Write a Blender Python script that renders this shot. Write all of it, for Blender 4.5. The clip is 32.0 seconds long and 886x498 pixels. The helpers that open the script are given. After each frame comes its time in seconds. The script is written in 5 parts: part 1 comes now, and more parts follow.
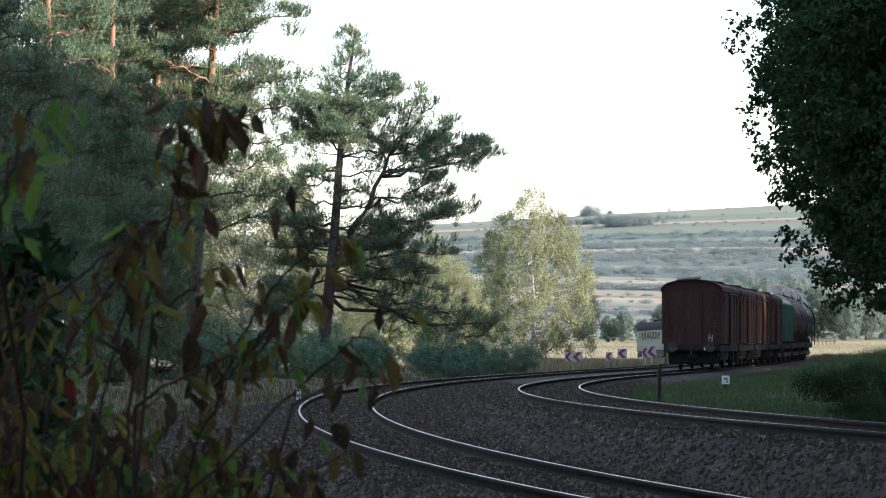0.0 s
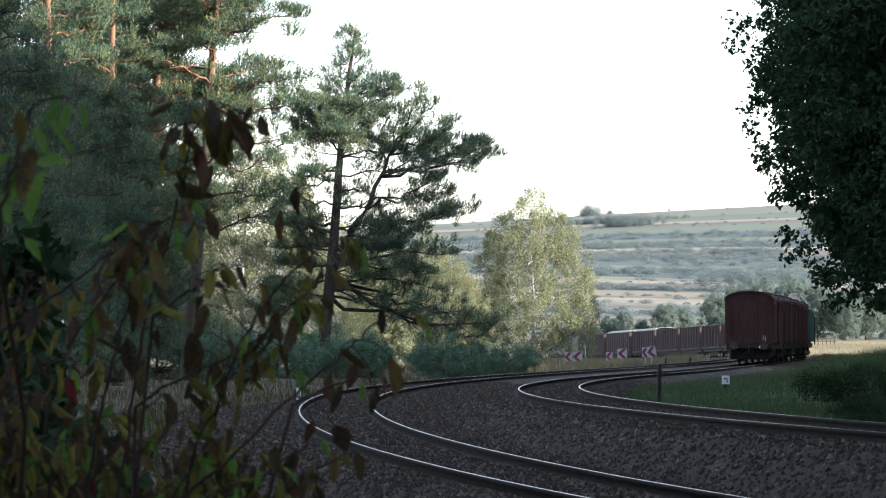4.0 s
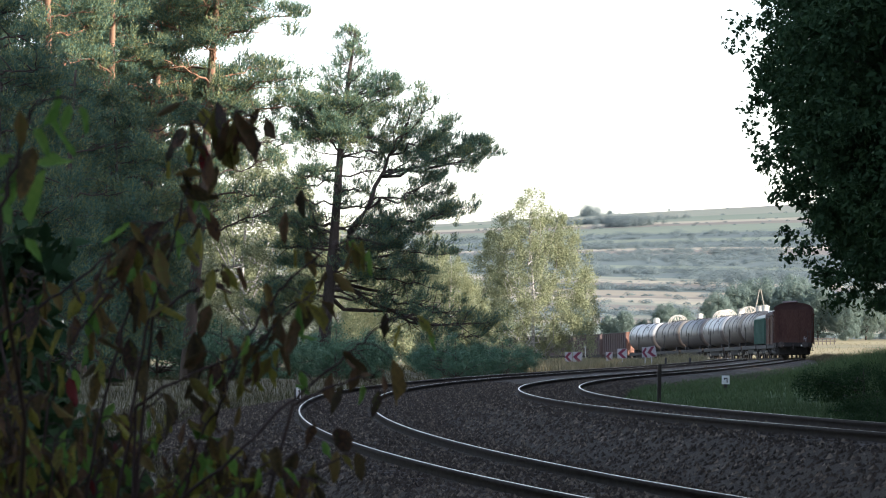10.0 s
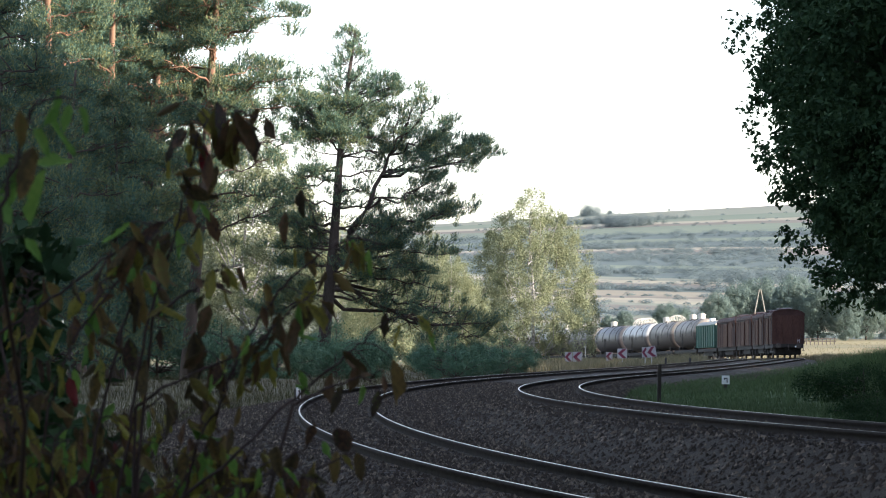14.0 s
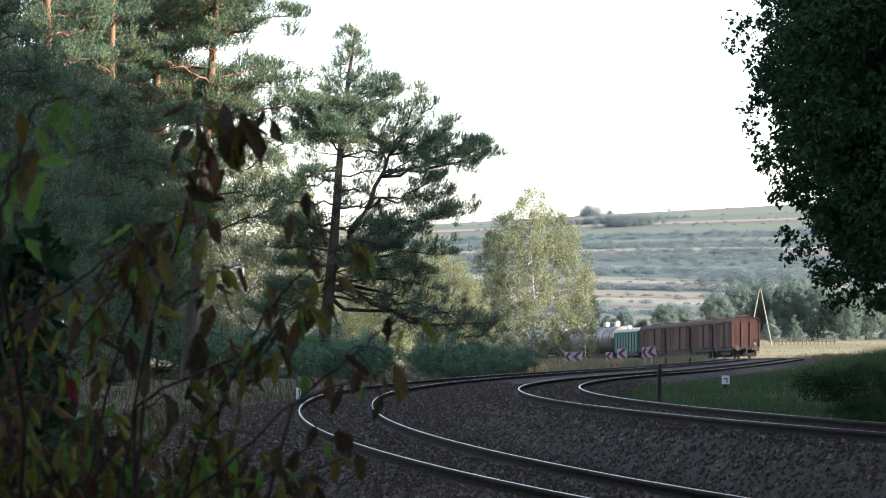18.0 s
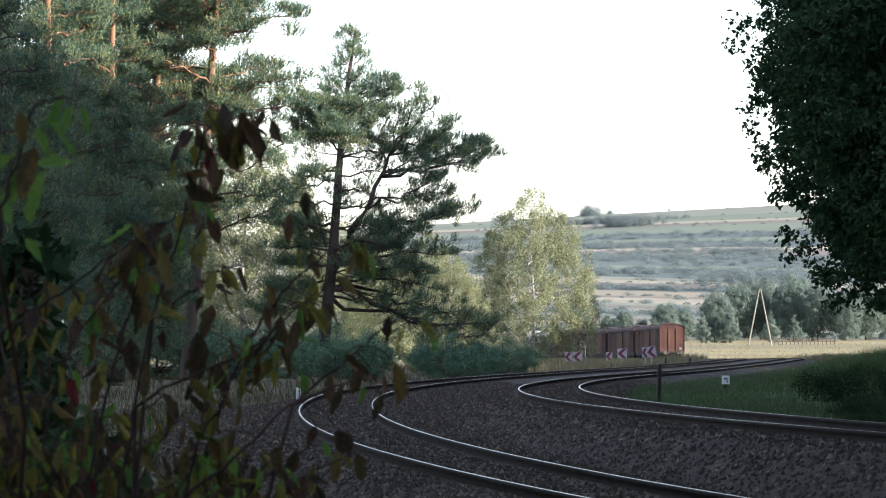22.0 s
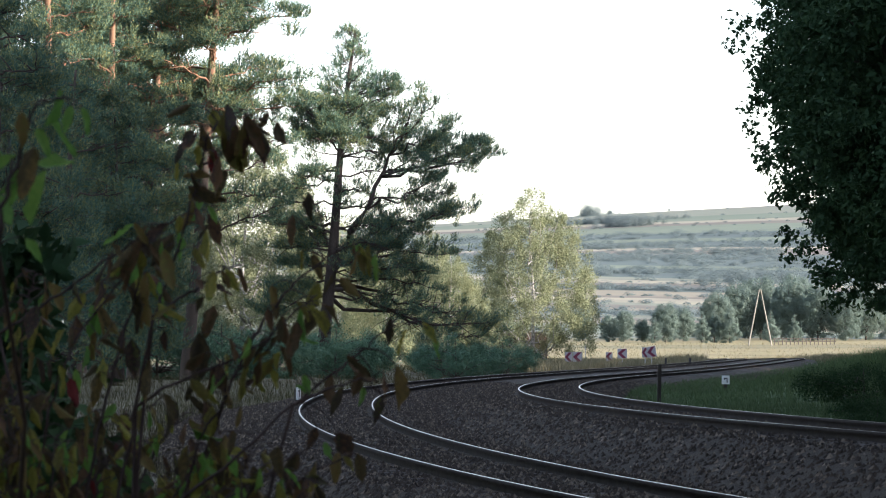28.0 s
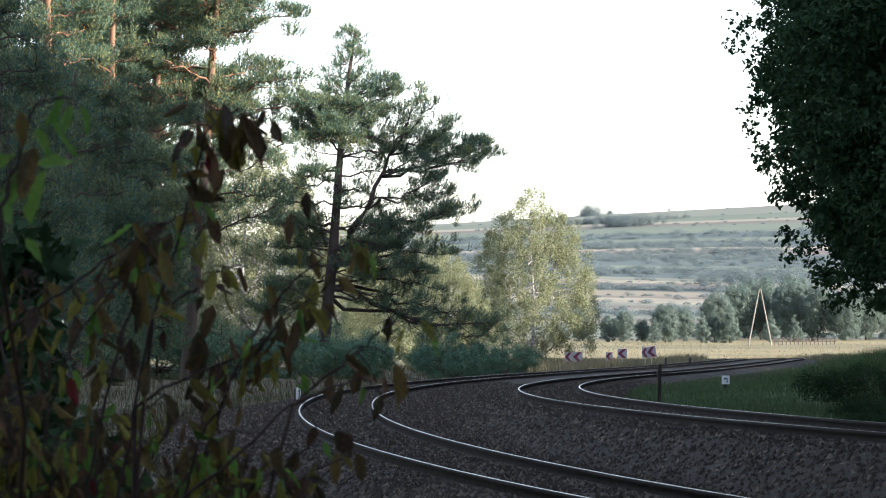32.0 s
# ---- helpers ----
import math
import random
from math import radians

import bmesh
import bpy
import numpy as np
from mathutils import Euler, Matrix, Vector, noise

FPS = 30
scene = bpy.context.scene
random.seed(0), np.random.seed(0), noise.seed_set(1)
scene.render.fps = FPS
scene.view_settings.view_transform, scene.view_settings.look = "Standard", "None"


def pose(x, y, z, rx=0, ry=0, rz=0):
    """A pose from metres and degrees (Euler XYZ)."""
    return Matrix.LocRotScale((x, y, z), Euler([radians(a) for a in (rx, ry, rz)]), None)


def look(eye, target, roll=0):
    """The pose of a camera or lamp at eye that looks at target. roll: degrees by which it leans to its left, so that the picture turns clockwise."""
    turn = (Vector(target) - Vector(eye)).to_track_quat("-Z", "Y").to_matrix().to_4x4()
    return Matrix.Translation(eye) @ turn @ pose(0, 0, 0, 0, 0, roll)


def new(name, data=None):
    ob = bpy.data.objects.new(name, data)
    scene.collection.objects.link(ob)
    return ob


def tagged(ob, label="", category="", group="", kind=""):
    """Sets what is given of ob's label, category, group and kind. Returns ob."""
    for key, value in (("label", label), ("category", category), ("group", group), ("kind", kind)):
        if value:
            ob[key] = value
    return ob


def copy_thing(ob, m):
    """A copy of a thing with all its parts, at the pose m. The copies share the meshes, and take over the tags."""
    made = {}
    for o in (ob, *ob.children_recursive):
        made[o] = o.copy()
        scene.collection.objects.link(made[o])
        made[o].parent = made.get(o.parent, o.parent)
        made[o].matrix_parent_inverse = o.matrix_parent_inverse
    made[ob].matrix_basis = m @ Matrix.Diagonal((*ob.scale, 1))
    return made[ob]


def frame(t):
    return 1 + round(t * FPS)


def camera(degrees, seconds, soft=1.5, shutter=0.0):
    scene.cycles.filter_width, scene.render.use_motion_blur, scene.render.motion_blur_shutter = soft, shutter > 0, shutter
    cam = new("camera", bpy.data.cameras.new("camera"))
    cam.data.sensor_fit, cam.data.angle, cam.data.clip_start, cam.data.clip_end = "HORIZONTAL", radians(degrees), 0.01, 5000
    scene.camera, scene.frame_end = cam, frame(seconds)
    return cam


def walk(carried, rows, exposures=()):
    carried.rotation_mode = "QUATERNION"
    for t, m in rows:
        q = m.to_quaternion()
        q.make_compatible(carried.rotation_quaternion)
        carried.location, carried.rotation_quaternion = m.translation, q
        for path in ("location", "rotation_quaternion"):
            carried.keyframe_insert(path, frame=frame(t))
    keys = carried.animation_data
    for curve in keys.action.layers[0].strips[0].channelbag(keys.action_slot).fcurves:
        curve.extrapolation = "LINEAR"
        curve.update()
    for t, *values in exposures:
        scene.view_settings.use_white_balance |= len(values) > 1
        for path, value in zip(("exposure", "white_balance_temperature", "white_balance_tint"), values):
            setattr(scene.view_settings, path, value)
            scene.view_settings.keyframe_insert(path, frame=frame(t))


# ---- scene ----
# ---- camera: still, low beside the line, long lens ----
cam = camera(13.155, 32.0, soft=1.05)
# focused on the far end of the curve, so that the near shrub is a little soft
cam.data.dof.use_dof, cam.data.dof.focus_distance, cam.data.dof.aperture_fstop = True, 190.0, 30.0
EYE_Z = 0.95
HOLD = pose(0, 0, EYE_Z, 91.5, 0, 0)
walk(cam, [(0.0, HOLD), (32.0, HOLD)], exposures=[(0.0, 2.16, 6100, 16), (32.0, 2.16, 6100, 16)])

# ---- world and sun ----
SUN_AZ, SUN_EL = -25.0, 17.0          # degrees from +X towards +Y, and above the horizon
sun_dir = Vector((math.cos(radians(SUN_EL)) * math.cos(radians(SUN_AZ)),
                  math.cos(radians(SUN_EL)) * math.sin(radians(SUN_AZ)), math.sin(radians(SUN_EL))))
world = bpy.data.worlds.new("world")
scene.world = world
world.use_nodes = True
wn = world.node_tree.nodes
sky = wn.new("ShaderNodeTexSky")
sky.sky_type = "NISHITA"
sky.sun_disc = False
sky.sun_elevation = radians(SUN_EL)
sky.sun_rotation = radians(90.0 - SUN_AZ)
sky.air_density, sky.dust_density, sky.ozone_density = 1.0, 1.0, 1.0
veil = wn.new("ShaderNodeHueSaturation")          # thin high haze takes some of the blue out of the sky
veil.inputs["Saturation"].default_value = 0.68
world.node_tree.links.new(sky.outputs[0], veil.inputs["Color"])
world.node_tree.links.new(veil.outputs[0], wn["Background"].inputs[0])
wn["Background"].inputs[1].default_value = 0.12
sun = new("sun", bpy.data.lights.new("sun", "SUN"))
sun.data.energy, sun.data.angle, sun.data.color = 4.0, radians(0.6), (1.0, 0.90, 0.75)
sun.matrix_world = look(sun_dir * 200, (0, 0, 0))

rng = np.random.default_rng(7)


# ---- materials ----
def material(name, colours, rough=0.8, metal=0.0, scale=3.0, fine=40.0, bump=0.3, dist=0.01, translucent=0.0, spread=0.0, island=False, spec=0.3,
             stretch=(1, 1, 1), zlower=None):
    """Procedural surface: a colour ramp driven by broad and fine noise (plus a per-object or per-piece random), roughness variation and fine relief."""
    m = bpy.data.materials.new(name)
    m.use_nodes = True
    nt = m.node_tree
    n, l = nt.nodes, nt.links
    bsdf = n["Principled BSDF"]
    tc = n.new("ShaderNodeTexCoord")
    mp = n.new("ShaderNodeMapping")
    mp.inputs["Scale"].default_value = stretch
    l.new(tc.outputs["Object"], mp.inputs["Vector"])
    a = n.new("ShaderNodeTexNoise")
    a.inputs["Scale"].default_value, a.inputs["Detail"].default_value = scale, 5.0
    b = n.new("ShaderNodeTexNoise")
    b.inputs["Scale"].default_value, b.inputs["Detail"].default_value = fine, 4.0
    for t in (a, b):
        l.new(mp.outputs[0], t.inputs["Vector"])
    mix = n.new("ShaderNodeMath")
    mix.operation = "MULTIPLY_ADD"
    mix.inputs[1].default_value = 0.55
    l.new(a.outputs["Fac"], mix.inputs[0])
    half = n.new("ShaderNodeMath")
    half.operation = "MULTIPLY"
    half.inputs[1].default_value = 0.45
    l.new(b.outputs["Fac"], half.inputs[0])
    l.new(half.outputs[0], mix.inputs[2])
    fac = mix.outputs[0]
    if spread:
        if island:
            g = n.new("ShaderNodeNewGeometry")
            src = g.outputs["Random Per Island"]
        else:
            g = n.new("ShaderNodeObjectInfo")
            src = g.outputs["Random"]
        r = n.new("ShaderNodeMath")
        r.operation = "MULTIPLY_ADD"
        r.inputs[1].default_value, r.inputs[2].default_value = spread, -spread / 2
        l.new(src, r.inputs[0])
        s = n.new("ShaderNodeMath")
        l.new(fac, s.inputs[0])
        l.new(r.outputs[0], s.inputs[1])
        fac = s.outputs[0]
    ramp = n.new("ShaderNodeValToRGB")
    lo, hi = (0.28, 0.72) if not spread else (0.5 - 0.2 - spread * 0.45, 0.5 + 0.2 + spread * 0.45)
    el = ramp.color_ramp.elements
    while len(el) < len(colours):
        el.new(0.5)
    for i, c in enumerate(colours):
        el[i].position = min(1, max(0, lo + (hi - lo) * i / max(1, len(colours) - 1)))
        el[i].color = (*c, 1)
    l.new(fac, ramp.inputs[0])
    colour = ramp.outputs[0]
    if zlower:
        # second colour under a ragged height line: boxcar grime, grey bark, tank bellies
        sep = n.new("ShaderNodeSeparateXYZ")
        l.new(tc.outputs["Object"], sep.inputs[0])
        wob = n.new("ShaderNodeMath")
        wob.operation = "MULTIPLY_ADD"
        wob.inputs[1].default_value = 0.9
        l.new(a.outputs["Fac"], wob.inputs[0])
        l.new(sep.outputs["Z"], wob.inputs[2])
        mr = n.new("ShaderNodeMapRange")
        mr.inputs["From Min"].default_value, mr.inputs["From Max"].default_value = zlower[0] + 0.45 - 0.18, zlower[0] + 0.45 + 0.18
        mr.inputs["To Min"].default_value, mr.inputs["To Max"].default_value = zlower[2], 0.0
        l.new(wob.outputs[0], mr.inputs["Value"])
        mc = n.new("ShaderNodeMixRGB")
        mc.inputs[2].default_value = (*zlower[1], 1)
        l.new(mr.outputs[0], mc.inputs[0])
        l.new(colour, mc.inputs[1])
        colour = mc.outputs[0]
    l.new(colour, bsdf.inputs["Base Color"])
    rr = n.new("ShaderNodeMapRange")
    rr.inputs["To Min"].default_value, rr.inputs["To Max"].default_value = max(0.03, rough - 0.12), min(1, rough + 0.12)
    l.new(b.outputs["Fac"], rr.inputs["Value"])
    l.new(rr.outputs[0], bsdf.inputs["Roughness"])
    bsdf.inputs["Metallic"].default_value = metal
    bsdf.inputs["Specular IOR Level"].default_value = spec
    if bump:
        bp = n.new("ShaderNodeBump")
        bp.inputs["Strength"].default_value, bp.inputs["Distance"].default_value = bump, dist
        l.new(b.outputs["Fac"], bp.inputs["Height"])
        l.new(bp.outputs[0], bsdf.inputs["Normal"])
    if translucent:
        tr = n.new("ShaderNodeBsdfTranslucent")
        l.new(colour, tr.inputs["Color"])
        sh = n.new("ShaderNodeMixShader")
        sh.inputs[0].default_value = translucent
        l.new(bsdf.outputs[0], sh.inputs[1])
        l.new(tr.outputs[0], sh.inputs[2])
        l.new(sh.outputs[0], n["Material Output"].inputs["Surface"])
    return m


M = {
    "soil": material("soil_verge", [(0.06, 0.054, 0.036), (0.12, 0.102, 0.06), (0.085, 0.10, 0.05)], 0.95, scale=0.35, fine=9, dist=0.03),
    "green": material("grass_ground", [(0.04, 0.068, 0.027), (0.062, 0.098, 0.038), (0.09, 0.115, 0.052)], 0.95, scale=0.5, fine=8, dist=0.04),
    "straw": material("dry_grass_field", [(0.07225, 0.08096, 0.036), (0.1275, 0.11, 0.0495), (0.1997, 0.1628, 0.0765), (0.1403, 0.132, 0.0585), (0.085, 0.0924, 0.045)], 0.95, scale=0.05, fine=0.7, dist=0.05, stretch=(0.12, 1, 1)),
    "meadow": material("rough_meadow", [(0.075, 0.078, 0.036), (0.125, 0.112, 0.055), (0.19, 0.155, 0.082)], 0.95, scale=0.08, fine=1.7, dist=0.05, stretch=(0.3, 1, 1)),
    "ballast": material("ballast_bed", [(0.024, 0.018, 0.0115), (0.046, 0.035, 0.023), (0.08, 0.063, 0.044)], 0.95, scale=1.2, fine=26, bump=1.0, dist=0.05),
    "gravel": material("gravel_shoulder", [(0.075, 0.065, 0.05), (0.125, 0.11, 0.085), (0.19, 0.168, 0.13)], 0.95, scale=0.9, fine=14, bump=0.8, dist=0.03),
    "stone": material("ballast_stone", [(0.0095, 0.0068, 0.0042), (0.025, 0.0178, 0.0112), (0.052, 0.038, 0.025), (0.24, 0.19, 0.135)], 0.9, scale=5, fine=50, spread=0.7, island=True),
    "rail_rust": material("rusty_rail_steel", [(0.02, 0.016, 0.014), (0.036, 0.029, 0.025), (0.055, 0.044, 0.036)], 0.95, 0.0, scale=4, fine=60, spec=0.1),
    "rail_top": material("polished_rail_head", [(0.3536, 0.2944, 0.225), (0.4216, 0.352, 0.2723), (0.476, 0.4032, 0.3138)], 0.32, 1.0, scale=3, fine=50, bump=0.1, dist=0.002),
    "sleeper": material("weathered_sleeper", [(0.04, 0.032, 0.027), (0.065, 0.055, 0.047), (0.10, 0.085, 0.075)], 0.9, scale=3, fine=30, spread=0.3),
    "box_red": material("boxcar_red_oxide", [(0.02362, 0.01246, 0.01075), (0.03936, 0.01902, 0.01613), (0.06232, 0.0328, 0.02554), (0.0328, 0.01837, 0.01613)], 0.75, scale=1.6, fine=18, spread=0.12, dist=0.004, stretch=(1, 1, 0.3), zlower=(1.35, (0.06, 0.035, 0.03), 0.7), spec=0.1),
    "box_door": material("boxcar_door_red", [(0.03018, 0.01378, 0.01142), (0.04986, 0.02296, 0.01814), (0.07872, 0.04067, 0.02822), (0.03936, 0.02099, 0.01747)], 0.72, scale=1.8, fine=20, spread=0.12, dist=0.004, stretch=(1, 1, 0.3), spec=0.1),
    "box_dark": material("boxcar_shaded_panel", [(0.016, 0.011, 0.012), (0.026, 0.017, 0.017), (0.042, 0.026, 0.023)], 0.8, scale=1.8, fine=20, dist=0.004, stretch=(1, 1, 0.3), spec=0.1),
    "box_roof": material("boxcar_roof", [(0.02529, 0.01373, 0.013), (0.0419, 0.0224, 0.02095), (0.06864, 0.04046, 0.03757)], 0.7, scale=1.2, fine=15, spread=0.15, dist=0.005, spec=0.1),
    "under": material("underframe_grime", [(0.009, 0.008, 0.008), (0.018, 0.016, 0.015), (0.034, 0.029, 0.026)], 0.85, scale=3, fine=30, dist=0.005),
    "wheel": material("wheel_steel", [(0.03, 0.026, 0.024), (0.06, 0.052, 0.048), (0.11, 0.10, 0.09)], 0.6, 0.6, scale=6, fine=40),
    "axlebox": material("axlebox_grey", [(0.10, 0.09, 0.08), (0.20, 0.18, 0.15), (0.30, 0.27, 0.22)], 0.8, scale=5, fine=30),
    "white": material("white_paint", [(0.62, 0.62, 0.60), (0.74, 0.74, 0.72), (0.80, 0.80, 0.78)], 0.6, scale=5, fine=40, dist=0.003),
    "sign_white": material("greyed_sign_white", [(0.22, 0.215, 0.23), (0.29, 0.285, 0.3), (0.36, 0.355, 0.37)], 0.6, scale=5, fine=40, dist=0.003),
    "black": material("black_paint", [(0.015, 0.015, 0.015), (0.03, 0.03, 0.03), (0.05, 0.05, 0.05)], 0.6, scale=6, fine=40),
    "sign_red": material("sign_red", [(0.085, 0.010, 0.03), (0.12, 0.014, 0.038), (0.15, 0.024, 0.05)], 0.45, scale=5, fine=40, dist=0.002),
    "grey": material("galvanised_grey", [(0.25, 0.25, 0.25), (0.34, 0.34, 0.34), (0.42, 0.42, 0.42)], 0.5, 0.5, scale=5, fine=40),
    "tank_white": material("tank_pale", [(0.26, 0.255, 0.24), (0.40, 0.395, 0.375), (0.55, 0.545, 0.52)], 0.6, scale=0.9, fine=14, dist=0.003, zlower=(3.1, (0.055, 0.045, 0.041), 0.93)),
    "tank_cream": material("tank_cream", [(0.12, 0.105, 0.088), (0.19, 0.168, 0.14), (0.28, 0.25, 0.21)], 0.6, scale=0.9, fine=14, dist=0.003, zlower=(3.2, (0.052, 0.042, 0.038), 0.93)),
    "tank_grey": material("tank_grey", [(0.05, 0.05, 0.052), (0.08, 0.078, 0.08), (0.12, 0.118, 0.118)], 0.5, scale=0.9, fine=14, dist=0.003, zlower=(2.9, (0.045, 0.037, 0.036), 0.8)),
    "cream": material("cream_rail_paint", [(0.30, 0.28, 0.24), (0.40, 0.38, 0.33), (0.48, 0.46, 0.41)], 0.6, scale=5, fine=40, dist=0.003),
    "strap": material("strap_steel", [(0.022, 0.02, 0.019), (0.036, 0.033, 0.03), (0.06, 0.054, 0.05)], 0.7, 0.3, scale=5, fine=30),
    "gondola": material("gondola_brown", [(0.042, 0.03, 0.031), (0.068, 0.047, 0.045), (0.1, 0.07, 0.062)], 0.8, scale=1.5, fine=18, spread=0.25, dist=0.005, stretch=(1, 1, 0.4)),
    "gondola_end": material("gondola_end_orange", [(0.10, 0.05, 0.036), (0.16, 0.08, 0.055), (0.22, 0.12, 0.085)], 0.8, scale=2, fine=20, dist=0.004),
    "wagon_green": material("wagon_green", [(0.03, 0.072, 0.058), (0.045, 0.1, 0.078), (0.066, 0.13, 0.1)], 0.65, scale=1.6, fine=18, dist=0.003, stretch=(1, 1, 0.4)),
    "wagon_roof": material("wagon_pale_roof", [(0.19, 0.19, 0.165), (0.27, 0.265, 0.23), (0.35, 0.34, 0.3)], 0.6, scale=1.6, fine=18, dist=0.003),
    "loco_green": material("loco_green", [(0.014, 0.028, 0.022), (0.021, 0.038, 0.028), (0.03, 0.052, 0.038)], 0.5, scale=1.4, fine=16, dist=0.003),
    "loco_lime": material("loco_pale_green", [(0.024, 0.046, 0.022), (0.034, 0.06, 0.028), (0.046, 0.076, 0.036)], 0.5, scale=1.4, fine=16, dist=0.003),
    "loco_roof": material("loco_roof", [(0.01, 0.011, 0.012), (0.017, 0.018, 0.02), (0.028, 0.029, 0.03)], 0.9, scale=1.4, fine=16, dist=0.004, spec=0.1),
    "glass": material("dark_window_glass", [(0.02, 0.025, 0.03), (0.03, 0.035, 0.04), (0.04, 0.045, 0.05)], 0.1, scale=2, fine=10, bump=0, spec=0.6),
    "timber": material("weathered_timber", [(0.115, 0.108, 0.09), (0.165, 0.155, 0.13), (0.215, 0.204, 0.175)], 0.85, scale=3, fine=40, dist=0.006, stretch=(1, 1, 0.15)),
    "post": material("dark_post", [(0.025, 0.02, 0.016), (0.05, 0.042, 0.034), (0.08, 0.07, 0.06)], 0.9, scale=8, fine=60, dist=0.004, stretch=(1, 1, 0.3)),
    "bark_pine": material("pine_bark", [(0.08, 0.045, 0.03), (0.19, 0.105, 0.063), (0.29, 0.17, 0.10)], 0.9, scale=3, fine=22, dist=0.03, stretch=(1, 1, 0.35), zlower=(9.5, (0.062, 0.052, 0.045), 0.92)),
    "bark_dark": material("old_pine_bark", [(0.025, 0.02, 0.018), (0.052, 0.04, 0.034), (0.09, 0.068, 0.058)], 0.9, scale=3, fine=22, dist=0.03, stretch=(1, 1, 0.35)),
    "bark_birch": material("birch_bark", [(0.06, 0.055, 0.05), (0.28, 0.27, 0.25), (0.4, 0.39, 0.36)], 0.8, scale=4, fine=12, dist=0.01, stretch=(0.4, 0.4, 3)),
    "bark_oak": material("oak_bark", [(0.035, 0.03, 0.025), (0.07, 0.058, 0.048), (0.11, 0.095, 0.08)], 0.95, scale=4, fine=25, dist=0.03, stretch=(1, 1, 0.3)),
    "twig": material("shrub_bark", [(0.02, 0.013, 0.012), (0.042, 0.027, 0.023), (0.075, 0.052, 0.042)], 0.8, scale=20, fine=150, dist=0.001),
    "needle": material("pine_needles", [(0.038, 0.09, 0.084), (0.078, 0.13, 0.084), (0.265, 0.235, 0.078)], 0.75, scale=0.5, fine=3, bump=0, spread=0.5, island=True, translucent=0.28, spec=0.1),
    "oak_leaf": material("oak_leaves", [(0.024, 0.052, 0.026), (0.036, 0.07, 0.032), (0.06, 0.1, 0.04)], 0.75, scale=0.5, fine=3, bump=0, spread=0.5, island=True, translucent=0.2, spec=0.08),
    "birch_leaf": material("birch_leaves", [(0.13, 0.15, 0.085), (0.19, 0.208, 0.115), (0.27, 0.275, 0.15)], 0.7, scale=0.4, fine=3, bump=0, spread=0.5, island=True, translucent=0.3, spec=0.15),
    "bush_leaf": material("thicket_leaves", [(0.046, 0.105, 0.07), (0.072, 0.142, 0.086), (0.108, 0.178, 0.095)], 0.7, scale=0.4, fine=3, bump=0, spread=0.4, island=True, translucent=0.12),
    "dark_bush": material("dark_bush_leaves", [(0.016, 0.036, 0.016), (0.028, 0.058, 0.023), (0.048, 0.078, 0.032)], 0.8, scale=0.5, fine=4, bump=0, spread=0.5, island=True, translucent=0.15, spec=0.1),
    # far and hill leaves: distance haze is mixed into these pale bluish colours
    "far_leaf": material("far_leaves_hazed", [(0.125, 0.172, 0.156), (0.145, 0.19, 0.162), (0.175, 0.208, 0.158)], 0.95, scale=0.1, fine=1, bump=0, spread=0.2, island=True, translucent=0.6, spec=0.1),
    "hill_leaf": material("hill_thicket_hazed", [(0.105, 0.138, 0.148), (0.125, 0.158, 0.16), (0.155, 0.178, 0.16)], 0.95, scale=0.08, fine=0.7, bump=0, spread=0.3, island=True, translucent=0.45, spec=0.05),
    "blade": material("grass_blades", [(0.042, 0.074, 0.028), (0.07, 0.114, 0.042), (0.115, 0.145, 0.06)], 0.8, scale=0.4, fine=3, bump=0, spread=0.5, island=True, translucent=0.35),
    "verge_blade": material("verge_grass_blades", [(0.03, 0.036, 0.014), (0.055, 0.054, 0.022), (0.09, 0.075, 0.034)], 0.9, scale=0.25, fine=3, bump=0, spread=0.5, island=True, translucent=0.3, spec=0.1),
    "dry_blade": material("dry_grass_blades", [(0.08, 0.08, 0.046), (0.16, 0.142, 0.082), (0.25, 0.212, 0.13)], 0.85, scale=0.4, fine=3, bump=0, spread=0.5, island=True, translucent=0.35),
    "leaf_red": material("dogwood_leaf_red", [(0.0336, 0.015, 0.0132), (0.1128, 0.0162, 0.018), (0.15, 0.0264, 0.0222)], 0.6, scale=2.6, fine=11, dist=0.001, translucent=0.35, spec=0.15),
    "leaf_green": material("dogwood_leaf_green", [(0.056, 0.125, 0.025), (0.106, 0.213, 0.040), (0.188, 0.300, 0.062)], 0.6, scale=2.6, fine=11, spread=0.3, dist=0.001, translucent=0.5, spec=0.15),
    "leaf_autumn": material("dogwood_leaf_turning", [(0.15, 0.21, 0.036), (0.11, 0.128, 0.03), (0.23, 0.21, 0.038), (0.125, 0.112, 0.032), (0.15, 0.1, 0.034), (0.062, 0.05, 0.024), (0.1, 0.066, 0.03)], 0.6, scale=2.6, fine=11, spread=0.6, dist=0.001, translucent=0.45, spec=0.15),
    "leaf_dark": material("dogwood_leaf_withered", [(0.085, 0.088, 0.024), (0.034, 0.027, 0.02), (0.064, 0.052, 0.024), (0.115, 0.066, 0.034), (0.036, 0.026, 0.024), (0.1, 0.105, 0.028)], 0.65, scale=2.6, fine=11, spread=0.5, dist=0.001, translucent=0.3, spec=0.15),
}


